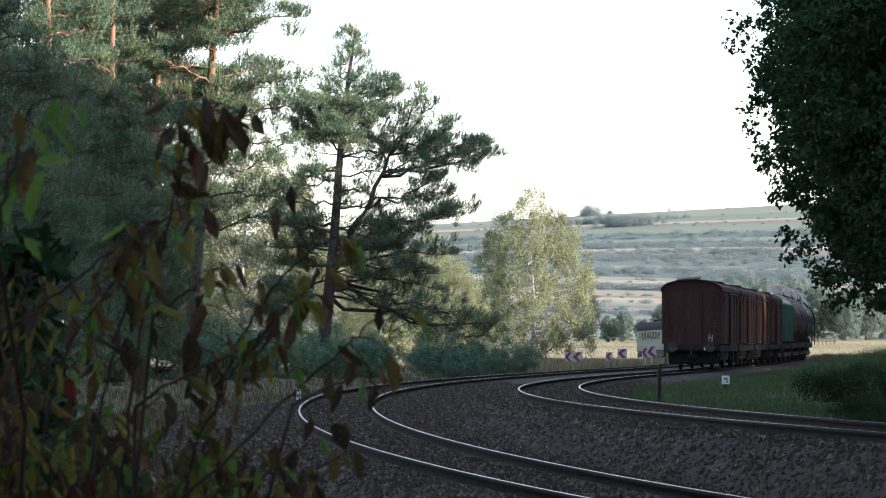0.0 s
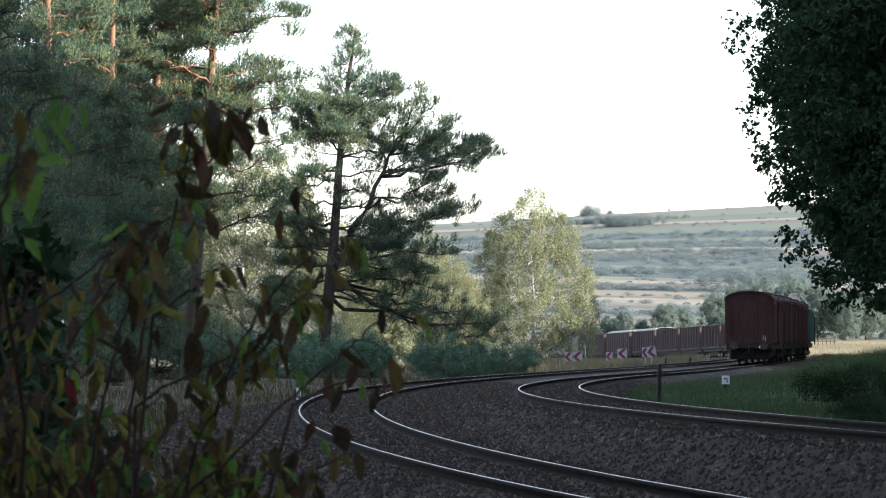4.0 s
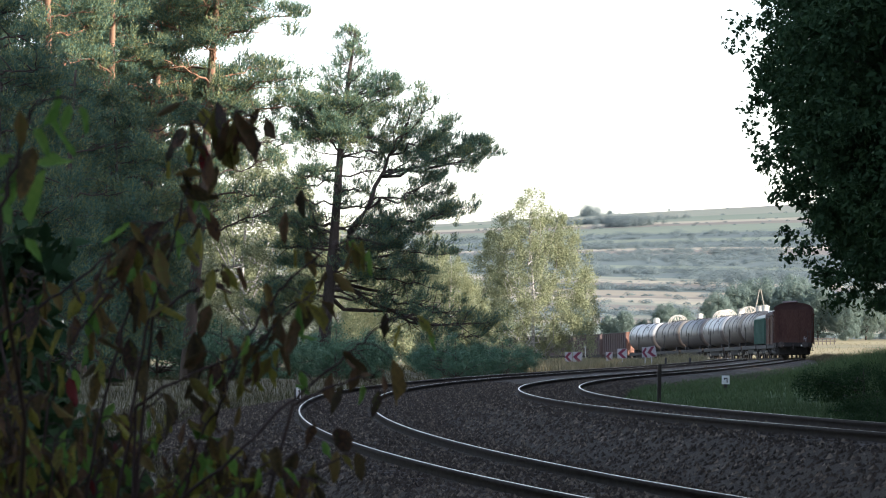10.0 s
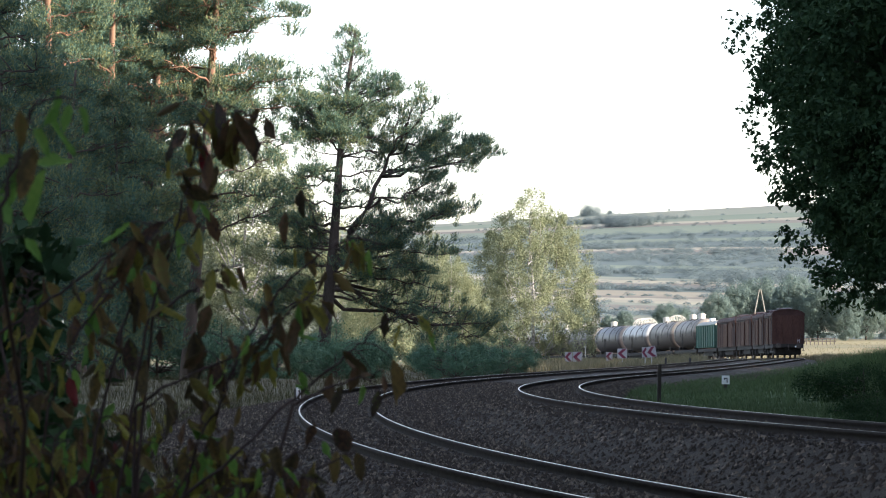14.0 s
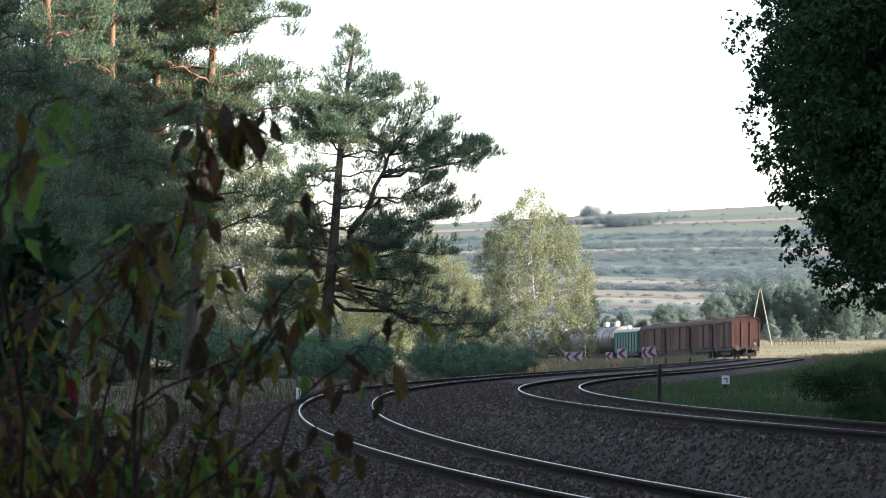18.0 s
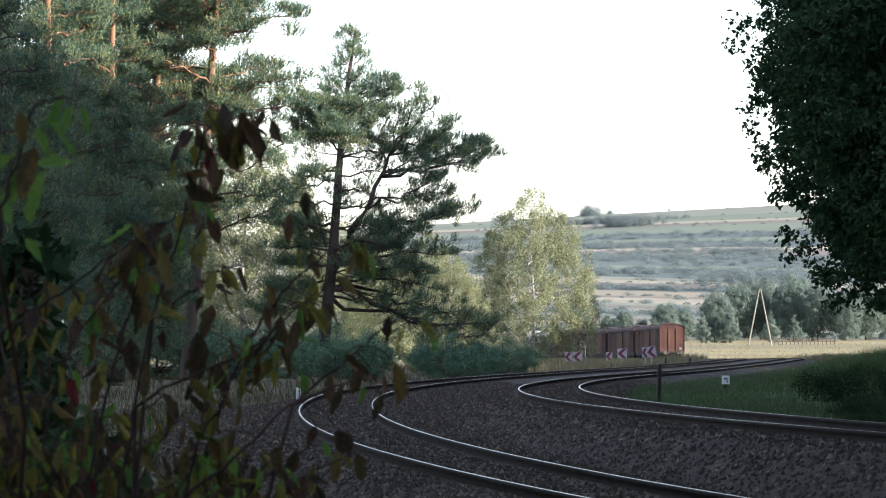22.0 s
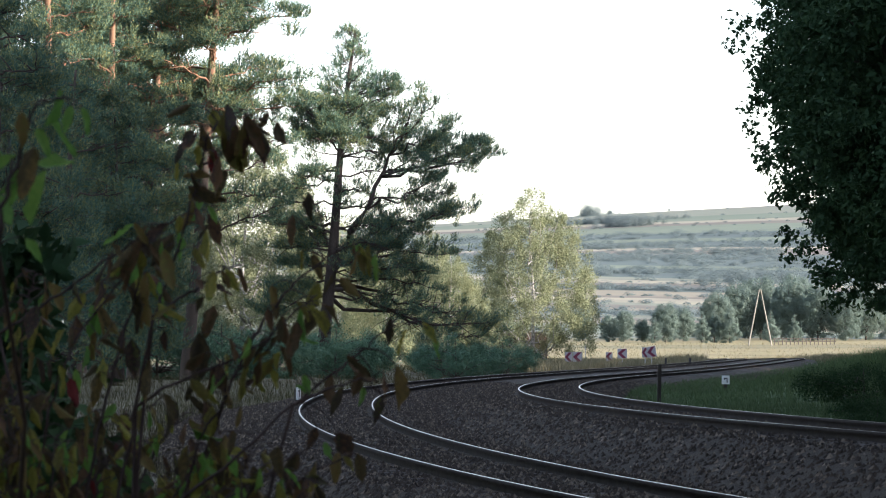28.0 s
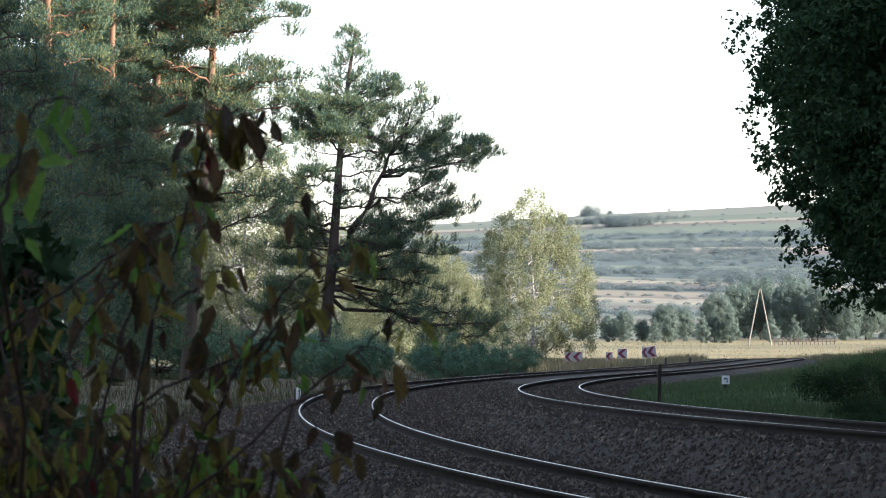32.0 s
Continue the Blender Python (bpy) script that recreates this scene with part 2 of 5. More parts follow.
# strip tints; the bluish scrub has distance haze put into its colour
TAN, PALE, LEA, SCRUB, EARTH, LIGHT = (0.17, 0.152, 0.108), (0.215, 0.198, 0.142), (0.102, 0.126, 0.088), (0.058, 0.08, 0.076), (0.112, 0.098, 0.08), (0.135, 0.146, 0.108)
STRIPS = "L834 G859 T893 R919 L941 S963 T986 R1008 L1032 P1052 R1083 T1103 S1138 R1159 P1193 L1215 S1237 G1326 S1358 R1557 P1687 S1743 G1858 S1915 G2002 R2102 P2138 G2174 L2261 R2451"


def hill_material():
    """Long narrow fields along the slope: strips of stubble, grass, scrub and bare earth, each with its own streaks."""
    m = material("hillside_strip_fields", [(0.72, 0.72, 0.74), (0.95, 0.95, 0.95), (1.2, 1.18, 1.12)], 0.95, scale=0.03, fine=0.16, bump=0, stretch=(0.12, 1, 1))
    nt = m.node_tree
    n, l = nt.nodes, nt.links
    geo = n.new("ShaderNodeNewGeometry")
    sep = n.new("ShaderNodeSeparateXYZ")
    l.new(geo.outputs["Position"], sep.inputs[0])
    wob = n.new("ShaderNodeTexNoise")
    wob.inputs["Scale"].default_value, wob.inputs["Detail"].default_value = 0.006, 3.0
    l.new(geo.outputs["Position"], wob.inputs["Vector"])
    v = n.new("ShaderNodeMath")
    v.operation = "MULTIPLY_ADD"
    v.inputs[1].default_value = SLANT
    l.new(sep.outputs["X"], v.inputs[0])
    l.new(sep.outputs["Y"], v.inputs[2])
    v2 = n.new("ShaderNodeMath")
    v2.operation = "MULTIPLY_ADD"
    v2.inputs[1].default_value = 60.0
    l.new(wob.outputs["Fac"], v2.inputs[0])
    l.new(v.outputs[0], v2.inputs[2])
    mr = n.new("ShaderNodeMapRange")
    mr.inputs["From Min"].default_value, mr.inputs["From Max"].default_value = 800.0 + 30.0, 2700.0 + 30.0
    l.new(v2.outputs[0], mr.inputs["Value"])
    ramp = n.new("ShaderNodeValToRGB")
    ramp.color_ramp.interpolation = "CONSTANT"
    el = ramp.color_ramp.elements
    names = {"T": TAN, "P": PALE, "G": LEA, "S": SCRUB, "R": EARTH, "L": LIGHT}
    cells = [(c[0], float(c[1:])) for c in STRIPS.split()]
    while len(el) < len(cells):
        el.new(0.5)
    for i, (c, y) in enumerate(cells):
        el[i].position = min(1, max(0, (y - 800) / 1900))
        el[i].color = (*names[c], 1)
    l.new(mr.outputs[0], ramp.inputs[0])
    mul = n.new("ShaderNodeMixRGB")
    mul.blend_type = "MULTIPLY"
    mul.inputs[0].default_value = 1.0
    bsdf = n["Principled BSDF"]
    l.new(ramp.outputs[0], mul.inputs[1])
    l.new(bsdf.inputs["Base Color"].links[0].from_socket, mul.inputs[2])
    l.new(mul.outputs[0], bsdf.inputs["Base Color"])
    return m


SLANT = 0.8
M["hill"] = hill_material()


# ---- mesh helpers ----
def part(name, bm, mat, parent=None, label=""):
    """Links a bmesh as one mesh object under a thing or part."""
    me = bpy.data.meshes.new(name)
    bm.to_mesh(me)
    bm.free()
    return put(name, me, mat, parent, label)


def put(name, me, mat, parent=None, label=""):
    if mat and not me.materials:
        me.materials.append(M[mat])
    ob = new(name, me)
    if parent:
        ob.parent = parent
    if label:
        tagged(ob, label)
    return ob


def array_mesh(name, verts, faces, smooth=False):
    """A mesh from numpy arrays; faces all of one size."""
    verts, faces = np.asarray(verts, np.float32), np.asarray(faces, np.int32)
    me = bpy.data.meshes.new(name)
    me.vertices.add(len(verts))
    me.vertices.foreach_set("co", verts.ravel())
    k = faces.shape[1]
    me.loops.add(faces.size)
    me.loops.foreach_set("vertex_index", faces.ravel())
    me.polygons.add(len(faces))
    me.polygons.foreach_set("loop_start", np.arange(0, faces.size, k, dtype=np.int32))
    if smooth:
        me.polygons.foreach_set("use_smooth", np.ones(len(faces), bool))
    me.update(calc_edges=True)
    return me


def thing(name, label, category, m=None, group="", kind=""):
    ob = new(name)
    ob.empty_display_size = 0.3
    if m is not None:
        ob.matrix_world = m
    return tagged(ob, label, category, group, kind)


def box(bm, c, s, bevel=0.0, rot=None):
    """A box with centre c and size s, its edges rounded by bevel."""
    m = Matrix.LocRotScale(Vector(c), rot or Euler((0, 0, 0)), Vector(s))
    vs = bmesh.ops.create_cube(bm, size=1, matrix=m)["verts"]
    if bevel:
        es = list({e for v in vs for e in v.link_edges})
        bmesh.ops.bevel(bm, geom=es, offset=bevel, segments=1, affect="EDGES", profile=0.7)
    return bm


def rod(bm, p, q, r, seg=8, r2=None):
    p, q = Vector(p), Vector(q)
    d = q - p
    m = Matrix.Translation((p + q) / 2) @ d.to_track_quat("Z", "Y").to_matrix().to_4x4()
    bmesh.ops.create_cone(bm, cap_ends=True, segments=seg, radius1=r, radius2=r if r2 is None else r2, depth=d.length, matrix=m)
    return bm


def B():
    return bmesh.new()


def tube_arrays(points, radii, seg=7, start=0):
    """A tapered tube along a line of points: vertices and quads."""
    P = np.asarray(points, float)
    R = np.asarray(radii, float)
    T = np.gradient(P, axis=0)
    T /= np.linalg.norm(T, axis=1, keepdims=True) + 1e-9
    ref = np.where(np.abs(T[:, 2:3]) > 0.9, np.array([[1.0, 0, 0]]), np.array([[0, 0, 1.0]]))
    U = np.cross(T, ref)
    U /= np.linalg.norm(U, axis=1, keepdims=True) + 1e-9
    W = np.cross(T, U)
    a = np.linspace(0, 2 * np.pi, seg, endpoint=False)
    V = P[:, None] + R[:, None, None] * (np.cos(a)[None, :, None] * U[:, None] + np.sin(a)[None, :, None] * W[:, None])
    n = len(P)
    i, j = np.meshgrid(np.arange(n - 1), np.arange(seg), indexing="ij")
    k = (j + 1) % seg
    F = np.stack([i * seg + j, i * seg + k, (i + 1) * seg + k, (i + 1) * seg + j], -1).reshape(-1, 4) + start
    return V.reshape(-1, 3), F


class Limbs:
    """Collects tubes into one mesh."""

    def __init__(self):
        self.v, self.f, self.n = [], [], 0

    def add(self, points, radii, seg=7):
        v, f = tube_arrays(points, radii, seg, self.n)
        self.v.append(v)
        self.f.append(f)
        self.n += len(v)

    def mesh(self, name):
        return array_mesh(name, np.concatenate(self.v), np.concatenate(self.f), True)


def unit(n, up=0.0):
    d = rng.normal(size=(n, 3))
    d[:, 2] += up
    return d / (np.linalg.norm(d, axis=1, keepdims=True) + 1e-9)


def leaf_mesh(name, C, size, up=0.4, slim=0.55, face=None):
    """Many small pointed leaves, each a rhombus creased along its middle, round the centres C."""
    n = len(C)
    s = size * rng.uniform(0.6, 1.35, n)[:, None]
    d = unit(n, -0.3)
    nrm = unit(n, up)
    if face is not None:
        nrm += face
        nrm /= np.linalg.norm(nrm, axis=1, keepdims=True) + 1e-9
        d -= nrm * (d * nrm).sum(1, keepdims=True)
        d /= np.linalg.norm(d, axis=1, keepdims=True) + 1e-9
    w = np.cross(d, nrm)
    w /= np.linalg.norm(w, axis=1, keepdims=True) + 1e-9
    k = np.cross(w, d)
    V = np.stack([C, C + d * s * 0.5 + w * s * slim * 0.5 + k * s * 0.12, C + d * s, C + d * s * 0.5 - w * s * slim * 0.5 + k * s * 0.12], 1)
    b = np.arange(n)[:, None] * 4
    F = np.concatenate([b + np.array([[0, 1, 2]]), b + np.array([[0, 2, 3]])])
    return array_mesh(name, V.reshape(-1, 3), F)


def tuft_mesh(name, C, D, size, k=12, width=0.14):
    """Pine shoots: k slim needle blades set along a short shoot from each centre C in the direction D, like a brush."""
    n = len(C)
    along = np.tile(np.linspace(0.0, 1.0, k), n)[:, None]
    CC, DD = np.repeat(C, k, 0), np.repeat(D, k, 0)
    ln = np.repeat(size * rng.uniform(0.7, 1.3, n), k)[:, None]
    r = unit(n * k)
    r -= DD * (r * DD).sum(1, keepdims=True)
    d = DD * 0.7 + r * (1.0 - 0.45 * along)
    d /= np.linalg.norm(d, axis=1, keepdims=True) + 1e-9
    w = np.cross(d, unit(n * k))
    w /= np.linalg.norm(w, axis=1, keepdims=True) + 1e-9
    p = CC + DD * along * ln
    s = 0.115 * (0.7 + 0.6 * rng.random((n * k, 1)))
    V = np.stack([p - w * s * width, p + w * s * width, p + d * s + w * s * width * 0.3], 1)
    return array_mesh(name, V.reshape(-1, 3), np.arange(n * k * 3).reshape(-1, 3))


# ---- the two lines of track ----
KNOTS = np.array([-60, 0, 40, 80, 120, 170, 220, 280, 340, 400, 480.0])
STATION = np.arange(-110, 721, 2.0)


def alignment(x0, turn0, bends):
    """Plan of a track by its curvature along the way; station 0 lies 97 m ahead."""
    kap = np.interp(STATION, KNOTS, bends)
    i0 = int(np.argmin(np.abs(STATION)))
    th = np.concatenate([[0], np.cumsum(kap[:-1] * 2.0)])
    th += turn0 - th[i0]
    x = np.concatenate([[0], np.cumsum(np.sin(th[:-1]) * 2.0)])
    y = np.concatenate([[0], np.cumsum(np.cos(th[:-1]) * 2.0)])
    return x + x0 - x[i0], y + 97 - y[i0], th


BX, BY, BT = alignment(2.685, 0.03504, [0.00426, 0.00299, 0.00116, -0.00011, -0.00007, -0.00045, -0.00189, -0.00244, -0.0016, -0.00075, 0.0])
AX, AY, AT = alignment(-2.214, 0.02809, [0.00404, 0.00278, 0.00145, 0.00032, -0.00028, -0.00085, -0.00169, -0.00212, -0.0016, -0.0008, 0.0])
BZ = np.interp(STATION, [-110, 81, 114, 147, 179, 225, 267, 300, 321, 354, 400, 480, 720], [0, 0, 0.08, 0.17, 0.27, 0.26, 0.11, -0.18, -0.42, -0.82, -1.2, -1.5, -1.5])
AZ = np.where(STATION < 120, np.interp(STATION, [-110, -60, 0, 60, 120], [-0.55, -0.48, -0.155, -0.056, 0.05]), BZ - 0.03)
for _ in range(6):
    BZ = np.convolve(np.pad(BZ, 1, "edge"), [0.25, 0.5, 0.25], "valid")
    AZ = np.convolve(np.pad(AZ, 1, "edge"), [0.25, 0.5, 0.25], "valid")


def on_track(X, Y, T, Z, s, off=0.0):
    x, y, t, z = (np.interp(s, STATION, q) for q in (X, Y, T, Z))
    return x + off * np.cos(t), y - off * np.sin(t), z, t


def sweep(name, X, Y, T, Z, profile, step=2.0, closed=True, s0=-108, s1=716):
    """Carries a cross-section (sideways, up) along a track."""
    s = np.arange(s0, s1 + 0.01, step)
    x, y, z, t = on_track(X, Y, T, Z, s)
    pr = np.asarray(profile, float)
    V = np.stack([x[:, None] + pr[None, :, 0] * np.cos(t)[:, None], y[:, None] - pr[None, :, 0] * np.sin(t)[:, None], z[:, None] + pr[None, :, 1]], -1)
    n, k = len(s), len(pr)
    i, j = np.meshgrid(np.arange(n - 1), np.arange(k if closed else k - 1), indexing="ij")
    jj = (j + 1) % k
    F = np.stack([i * k + j, (i + 1) * k + j, (i + 1) * k + jj, i * k + jj], -1).reshape(-1, 4)
    return array_mesh(name, V.reshape(-1, 3), F)


def nearest(px, py, X, Y, Z):
    """Distance, signed side (right positive) and rail height of the nearest point of a track."""
    d2 = np.full(px.shape, 1e12)
    idx = np.zeros(px.shape, int)
    for a in range(0, len(px), 4000):
        q = (px[a:a + 4000, None] - X[None]) ** 2 + (py[a:a + 4000, None] - Y[None]) ** 2
        idx[a:a + 4000] = q.argmin(1)
        d2[a:a + 4000] = q.min(1)
    return np.sqrt(d2), idx


def smooth(a, b, v):
    t = np.clip((v - a) / (b - a), 0, 1)
    return t * t * (3 - 2 * t)


def ground_z(px, py):
    """Height of the natural ground."""
    px, py = np.atleast_1d(np.asarray(px, float)), np.atleast_1d(np.asarray(py, float))
    dist = np.hypot(px, py)
    base = np.interp(py, [-200, 0, 60, 120, 200, 330, 430, 520, 640, 800, 2400, 3000, 5000], [-0.6, -0.6, -0.55, -0.25, -0.2, -0.35, -0.9, -0.2, 1.6, 3.4, 78, 60, -20])
    ridge = smooth(760, 1400, py)
    base = base + ridge * (11.6 * np.clip(px / 200, -3, 1.2) * smooth(900, 2400, py)) + ridge * 2.2 * np.sin(px * 0.004 + py * 0.006)
    dB, iB = nearest(px, py, BX, BY, BZ)
    dA, iA = nearest(px, py, AX, AY, AZ)
    side = (px - BX[iB]) * np.cos(BT[iB]) - (py - BY[iB]) * np.sin(BT[iB])
    # grassy bank to the right of the line
    bank = 1.12 * smooth(3.0, 14.0, side) * (1 - smooth(165, 235, py)) * (side > 0)
    base = base + bank
    left = (px - AX[iA]) * np.cos(AT[iA]) - (py - AY[iA]) * np.sin(AT[iA])
    base = base + 0.35 * smooth(8, 40, -left) * smooth(60, 120, py) * (1 - smooth(250, 330, py))
    form = np.minimum(BZ[iB], AZ[iA] + 0.2) - 0.62
    near = np.minimum(dA, dB)
    w = smooth(3.2, np.where(side > 0, 7.0, 11.0), near)
    z = form * (1 - w) + base * w
    lip = BZ[iB] - 0.27 - 0.02 * (side - 2.0)
    z = np.where((side > 1.75) & (side < 9), np.maximum(z, form + (lip - form) * smooth(1.75, 2.15, side)), z)
    return z + 0.05 * np.sin(px * 0.9 + 1.3) * np.sin(py * 0.7) * w


def spot(x, y, lift=0.0):
    return (x, y, float(ground_z(x, y)[0]) + lift)


# ---- ground: one sheet from behind the camera to beyond the hill ----
def spaced(lo, hi, first, grow):
    out, s = [lo], first
    while out[-1] < hi:
        out.append(out[-1] + s)
        s *= grow
    return np.array(out)


def build_ground():
    xr = spaced(26, 2600, 0.9, 1.07)
    gx = np.concatenate([-(xr[::-1] + 0), np.arange(-25.4, 25.5, 0.6), xr])
    gy = np.concatenate([np.arange(-60, 0, 4.0), np.arange(0, 200, 0.8), spaced(200, 4600, 1.2, 1.025)])
    XX, YY = np.meshgrid(gx, gy)
    Z = ground_z(XX.ravel(), YY.ravel())
    V = np.stack([XX.ravel(), YY.ravel(), Z], 1)
    nx, ny = len(gx), len(gy)
    i, j = np.meshgrid(np.arange(ny - 1), np.arange(nx - 1), indexing="ij")
    F = np.stack([i * nx + j, i * nx + j + 1, (i + 1) * nx + j + 1, (i + 1) * nx + j], -1).reshape(-1, 4)
    me = array_mesh("ground", V, F, True)
    names = ["soil", "green", "meadow", "straw", "hill", "gravel"]
    for k in names:
        me.materials.append(M[k])
    c = V[F].mean(1)
    cx, cy = c[:, 0], c[:, 1]
    _, iB = nearest(cx, cy, BX, BY, BZ)
    side = (cx - BX[iB]) * np.cos(BT[iB]) - (cy - BY[iB]) * np.sin(BT[iB])
    mat = np.where(side > 1, 1, 0)
    mat[(cy > 185) & (side > 2)] = 2
    mat[(cy > 215) & (side <= 2)] = 2
    mat[cy > 330] = 2
    wav = 14 * np.sin(cx * 0.02) + 6 * np.sin(cx * 0.07)
    mat[(cy > 470) & (cy + wav < 620)] = 3
    mat[(cy + wav > 660) & (cy < 740)] = 3
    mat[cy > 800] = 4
    reach = 2.6 + 1.8 * smooth(120, 165, cy) + 0.5 * np.sin(cy * 0.23)
    mat[(cy > 112) & (cy < 235) & (side > 1) & (side < reach)] = 5
    me.polygons.foreach_set("material_index", mat.astype(np.int32))
    tagged(put("ground", me, None), "uneven ground of grass, soil, dry fields and terraced hillside", "ground", kind="structure")


def stone_mesh(name, C, size):
    """Broken stones: squashed, knocked-about octahedra."""
    n = len(C)
    o = np.array([[1, 0, 0], [-1, 0, 0], [0, 1, 0], [0, -1, 0], [0, 0, 1], [0, 0, -1]], float)
    V = o[None] * rng.uniform(0.55, 1.2, (n, 6, 1)) + rng.normal(0, 0.18, (n, 6, 3))
    a = rng.uniform(0, 2 * np.pi, n)
    ca, sa = np.cos(a)[:, None], np.sin(a)[:, None]
    V = np.stack([V[..., 0] * ca - V[..., 1] * sa, V[..., 0] * sa + V[..., 1] * ca, V[..., 2] * 0.75], -1)
    V = C[:, None] + V * (size * rng.uniform(0.5, 1.4, n))[:, None, None]
    V[:, :4, 2] -= 0.35 * size
    t = np.array([[0, 2, 4], [2, 1, 4], [1, 3, 4], [3, 0, 4]])
    V = V[:, :5]
    F = (np.arange(n)[:, None, None] * 5 + t[None]).reshape(-1, 3)
    return array_mesh(name, V.reshape(-1, 3), F)


BED_B = [(-3.3, -0.72), (-1.7, -0.15), (-0.9, -0.12), (0.9, -0.12), (1.5, -0.16), (2.5, -0.75)]
BED_A = [(-3.2, -0.75), (-1.7, -0.15), (-0.9, -0.12), (0.9, -0.12), (1.7, -0.15), (3.4, -0.5)]
RAIL = [(-0.034, 0.0), (-0.013, 0.005), (0.016, 0.005), (0.034, 0.0), (0.036, -0.035), (0.01, -0.05), (0.01, -0.125), (0.07, -0.14), (0.07, -0.155),
        (-0.07, -0.155), (-0.07, -0.14), (-0.01, -0.125), (-0.01, -0.05), (-0.036, -0.035)]


def build_tracks():
    for name, X, Y, T, Z, bed, text in (("railway_track", BX, BY, BT, BZ, BED_B, "curving railway track with shiny rail heads on raised ballast"),
                                        ("railway_track", AX, AY, AT, AZ, BED_A, "curving railway track with shiny rail heads beside the verge")):
        tr = thing(name, text, "railway track", group="railway lines", kind="structure")
        put("ballast_bed", sweep("ballast_bed", X, Y, T, Z, bed, closed=False), "ballast", tr, "grey-brown crushed stone bed")
        for side in (-0.7535, 0.7535):
            r = sweep("rail", X, Y, T, Z, [(side + a, b) for a, b in RAIL], step=1.0)
            r.materials.append(M["rail_rust"])
            r.materials.append(M["rail_top"])
            k = len(RAIL)
            r.polygons.foreach_set("material_index", np.array([1 if (i % k) in (1,) else 0 for i in range(len(r.polygons))], np.int32))
            put("rail", r, None, tr, "rusty steel rail with a polished head")
        # sleepers, all but buried
        s = np.arange(-75, 330, 0.62)
        x, y, z, t = on_track(X, Y, T, Z, s)
        near = s < 20
        bm = B()
        box(bm, (0, 0, 0), (2.5, 0.24, 0.14), 0.02)
        sl = bpy.data.meshes.new("sleeper")
        bm.to_mesh(sl)
        bm.free()
        for i in np.nonzero(near)[0]:
            o = put("sleeper", sl, "sleeper", tr)
            o.matrix_local = pose(x[i], y[i], z[i] - 0.19 + rng.uniform(-0.008, 0.008), 0, 0, -math.degrees(t[i]) + rng.uniform(-1, 1))
        far = np.nonzero(~near)[0]
        cv = np.array([v.co[:] for v in sl.vertices])
        cf = [tuple(p.vertices) for p in sl.polygons]
        V, Fq = [], []
        c0, s0 = np.cos(-t[far]), np.sin(-t[far])
        P = np.stack([x[far][:, None] + cv[:, 0] * c0[:, None] - cv[:, 1] * s0[:, None], y[far][:, None] + cv[:, 0] * s0[:, None] + cv[:, 1] * c0[:, None],
                      z[far][:, None] - 0.19 + cv[None, :, 2]], -1).reshape(-1, 3)
        quads = [f for f in cf if len(f) == 4]
        Fq = (np.arange(len(far))[:, None, None] * len(cv) + np.array(quads)[None]).reshape(-1, 4)
        tagged(put("sleepers", array_mesh("sleepers", P, Fq), "sleeper", tr), kind="stuff")
    # loose stones over both beds and the verge
    C = []
    for X, Y, T, Z, bed, count, lo, hi in ((BX, BY, BT, BZ, BED_B, 56000, -72, 40), (AX, AY, AT, AZ, BED_A, 84000, -72, 40)):
        s = lo + (hi - lo) * rng.random(count) ** 1.35
        u = rng.uniform(-3.6, 3.3, count) if bed is BED_A else rng.uniform(-3.6, 2.3, count)
        b = np.array(bed)
        h = np.interp(u, b[:, 0], b[:, 1])
        x, y, z, t = on_track(X, Y, T, Z, s, u)
        ok = np.abs(np.abs(u) - 0.7535) > 0.11
        C.append(np.stack([x, y, z + h + 0.005], 1)[ok])
    s = rng.uniform(15, 120, 14000)
    x, y, z, t = on_track(BX, BY, BT, BZ, s, rng.uniform(1.8, 4.2, 14000))
    C.append(np.stack([x, y, ground_z(x, y)], 1))
    C = np.concatenate(C)
    C[:, 2] = np.maximum(C[:, 2], ground_z(C[:, 0], C[:, 1]) + 0.005)
    tagged(put("ballast_stones", stone_mesh("ballast_stones", C, 0.037), "stone"), "loose crushed track stones in greys and browns", "ballast", kind="stuff")
    s = -72 + 80 * rng.random(9000)
    u = -3.0 - 3.2 * rng.random(9000) ** 1.6
    x, y, z, t = on_track(AX, AY, AT, AZ, s, u)
    C = np.stack([x, y, ground_z(x, y) + 0.004], 1)
    tagged(put("verge_stones", stone_mesh("verge_stones", C, 0.032), "stone"), "stones strewn on the grassy verge beside the track", "gravel", kind="stuff")


def blades(name, x, y, height, lean, mat, label, width=0.012):
    n = len(x)
    z = ground_z(x, y) - 0.02
    h = height * rng.uniform(0.5, 1.4, n)
    a = rng.uniform(0, 2 * np.pi, n)
    d = np.stack([np.cos(a), np.sin(a)], 1)
    w = width * rng.uniform(0.7, 1.4, n)[:, None]
    p = np.stack([x, y, z], 1)
    side = np.concatenate([np.stack([-d[:, 1], d[:, 0]], 1) * w, np.zeros((n, 1))], 1)
    mid = p + np.concatenate([d * (lean * h * 0.25)[:, None], (h * 0.6)[:, None]], 1)
    tip = p + np.concatenate([d * (lean * h)[:, None], h[:, None]], 1)
    V = np.stack([p - side, p + side, mid + side * 0.8, mid - side * 0.8, tip], 1).reshape(-1, 3)
    b = np.arange(n)[:, None] * 5
    F = np.concatenate([b + np.array([[0, 1, 2]]), b + np.array([[0, 2, 3]]), b + np.array([[3, 2, 4]])])
    tagged(put(name, array_mesh(name, V, F), mat), label, "grass", kind="stuff")


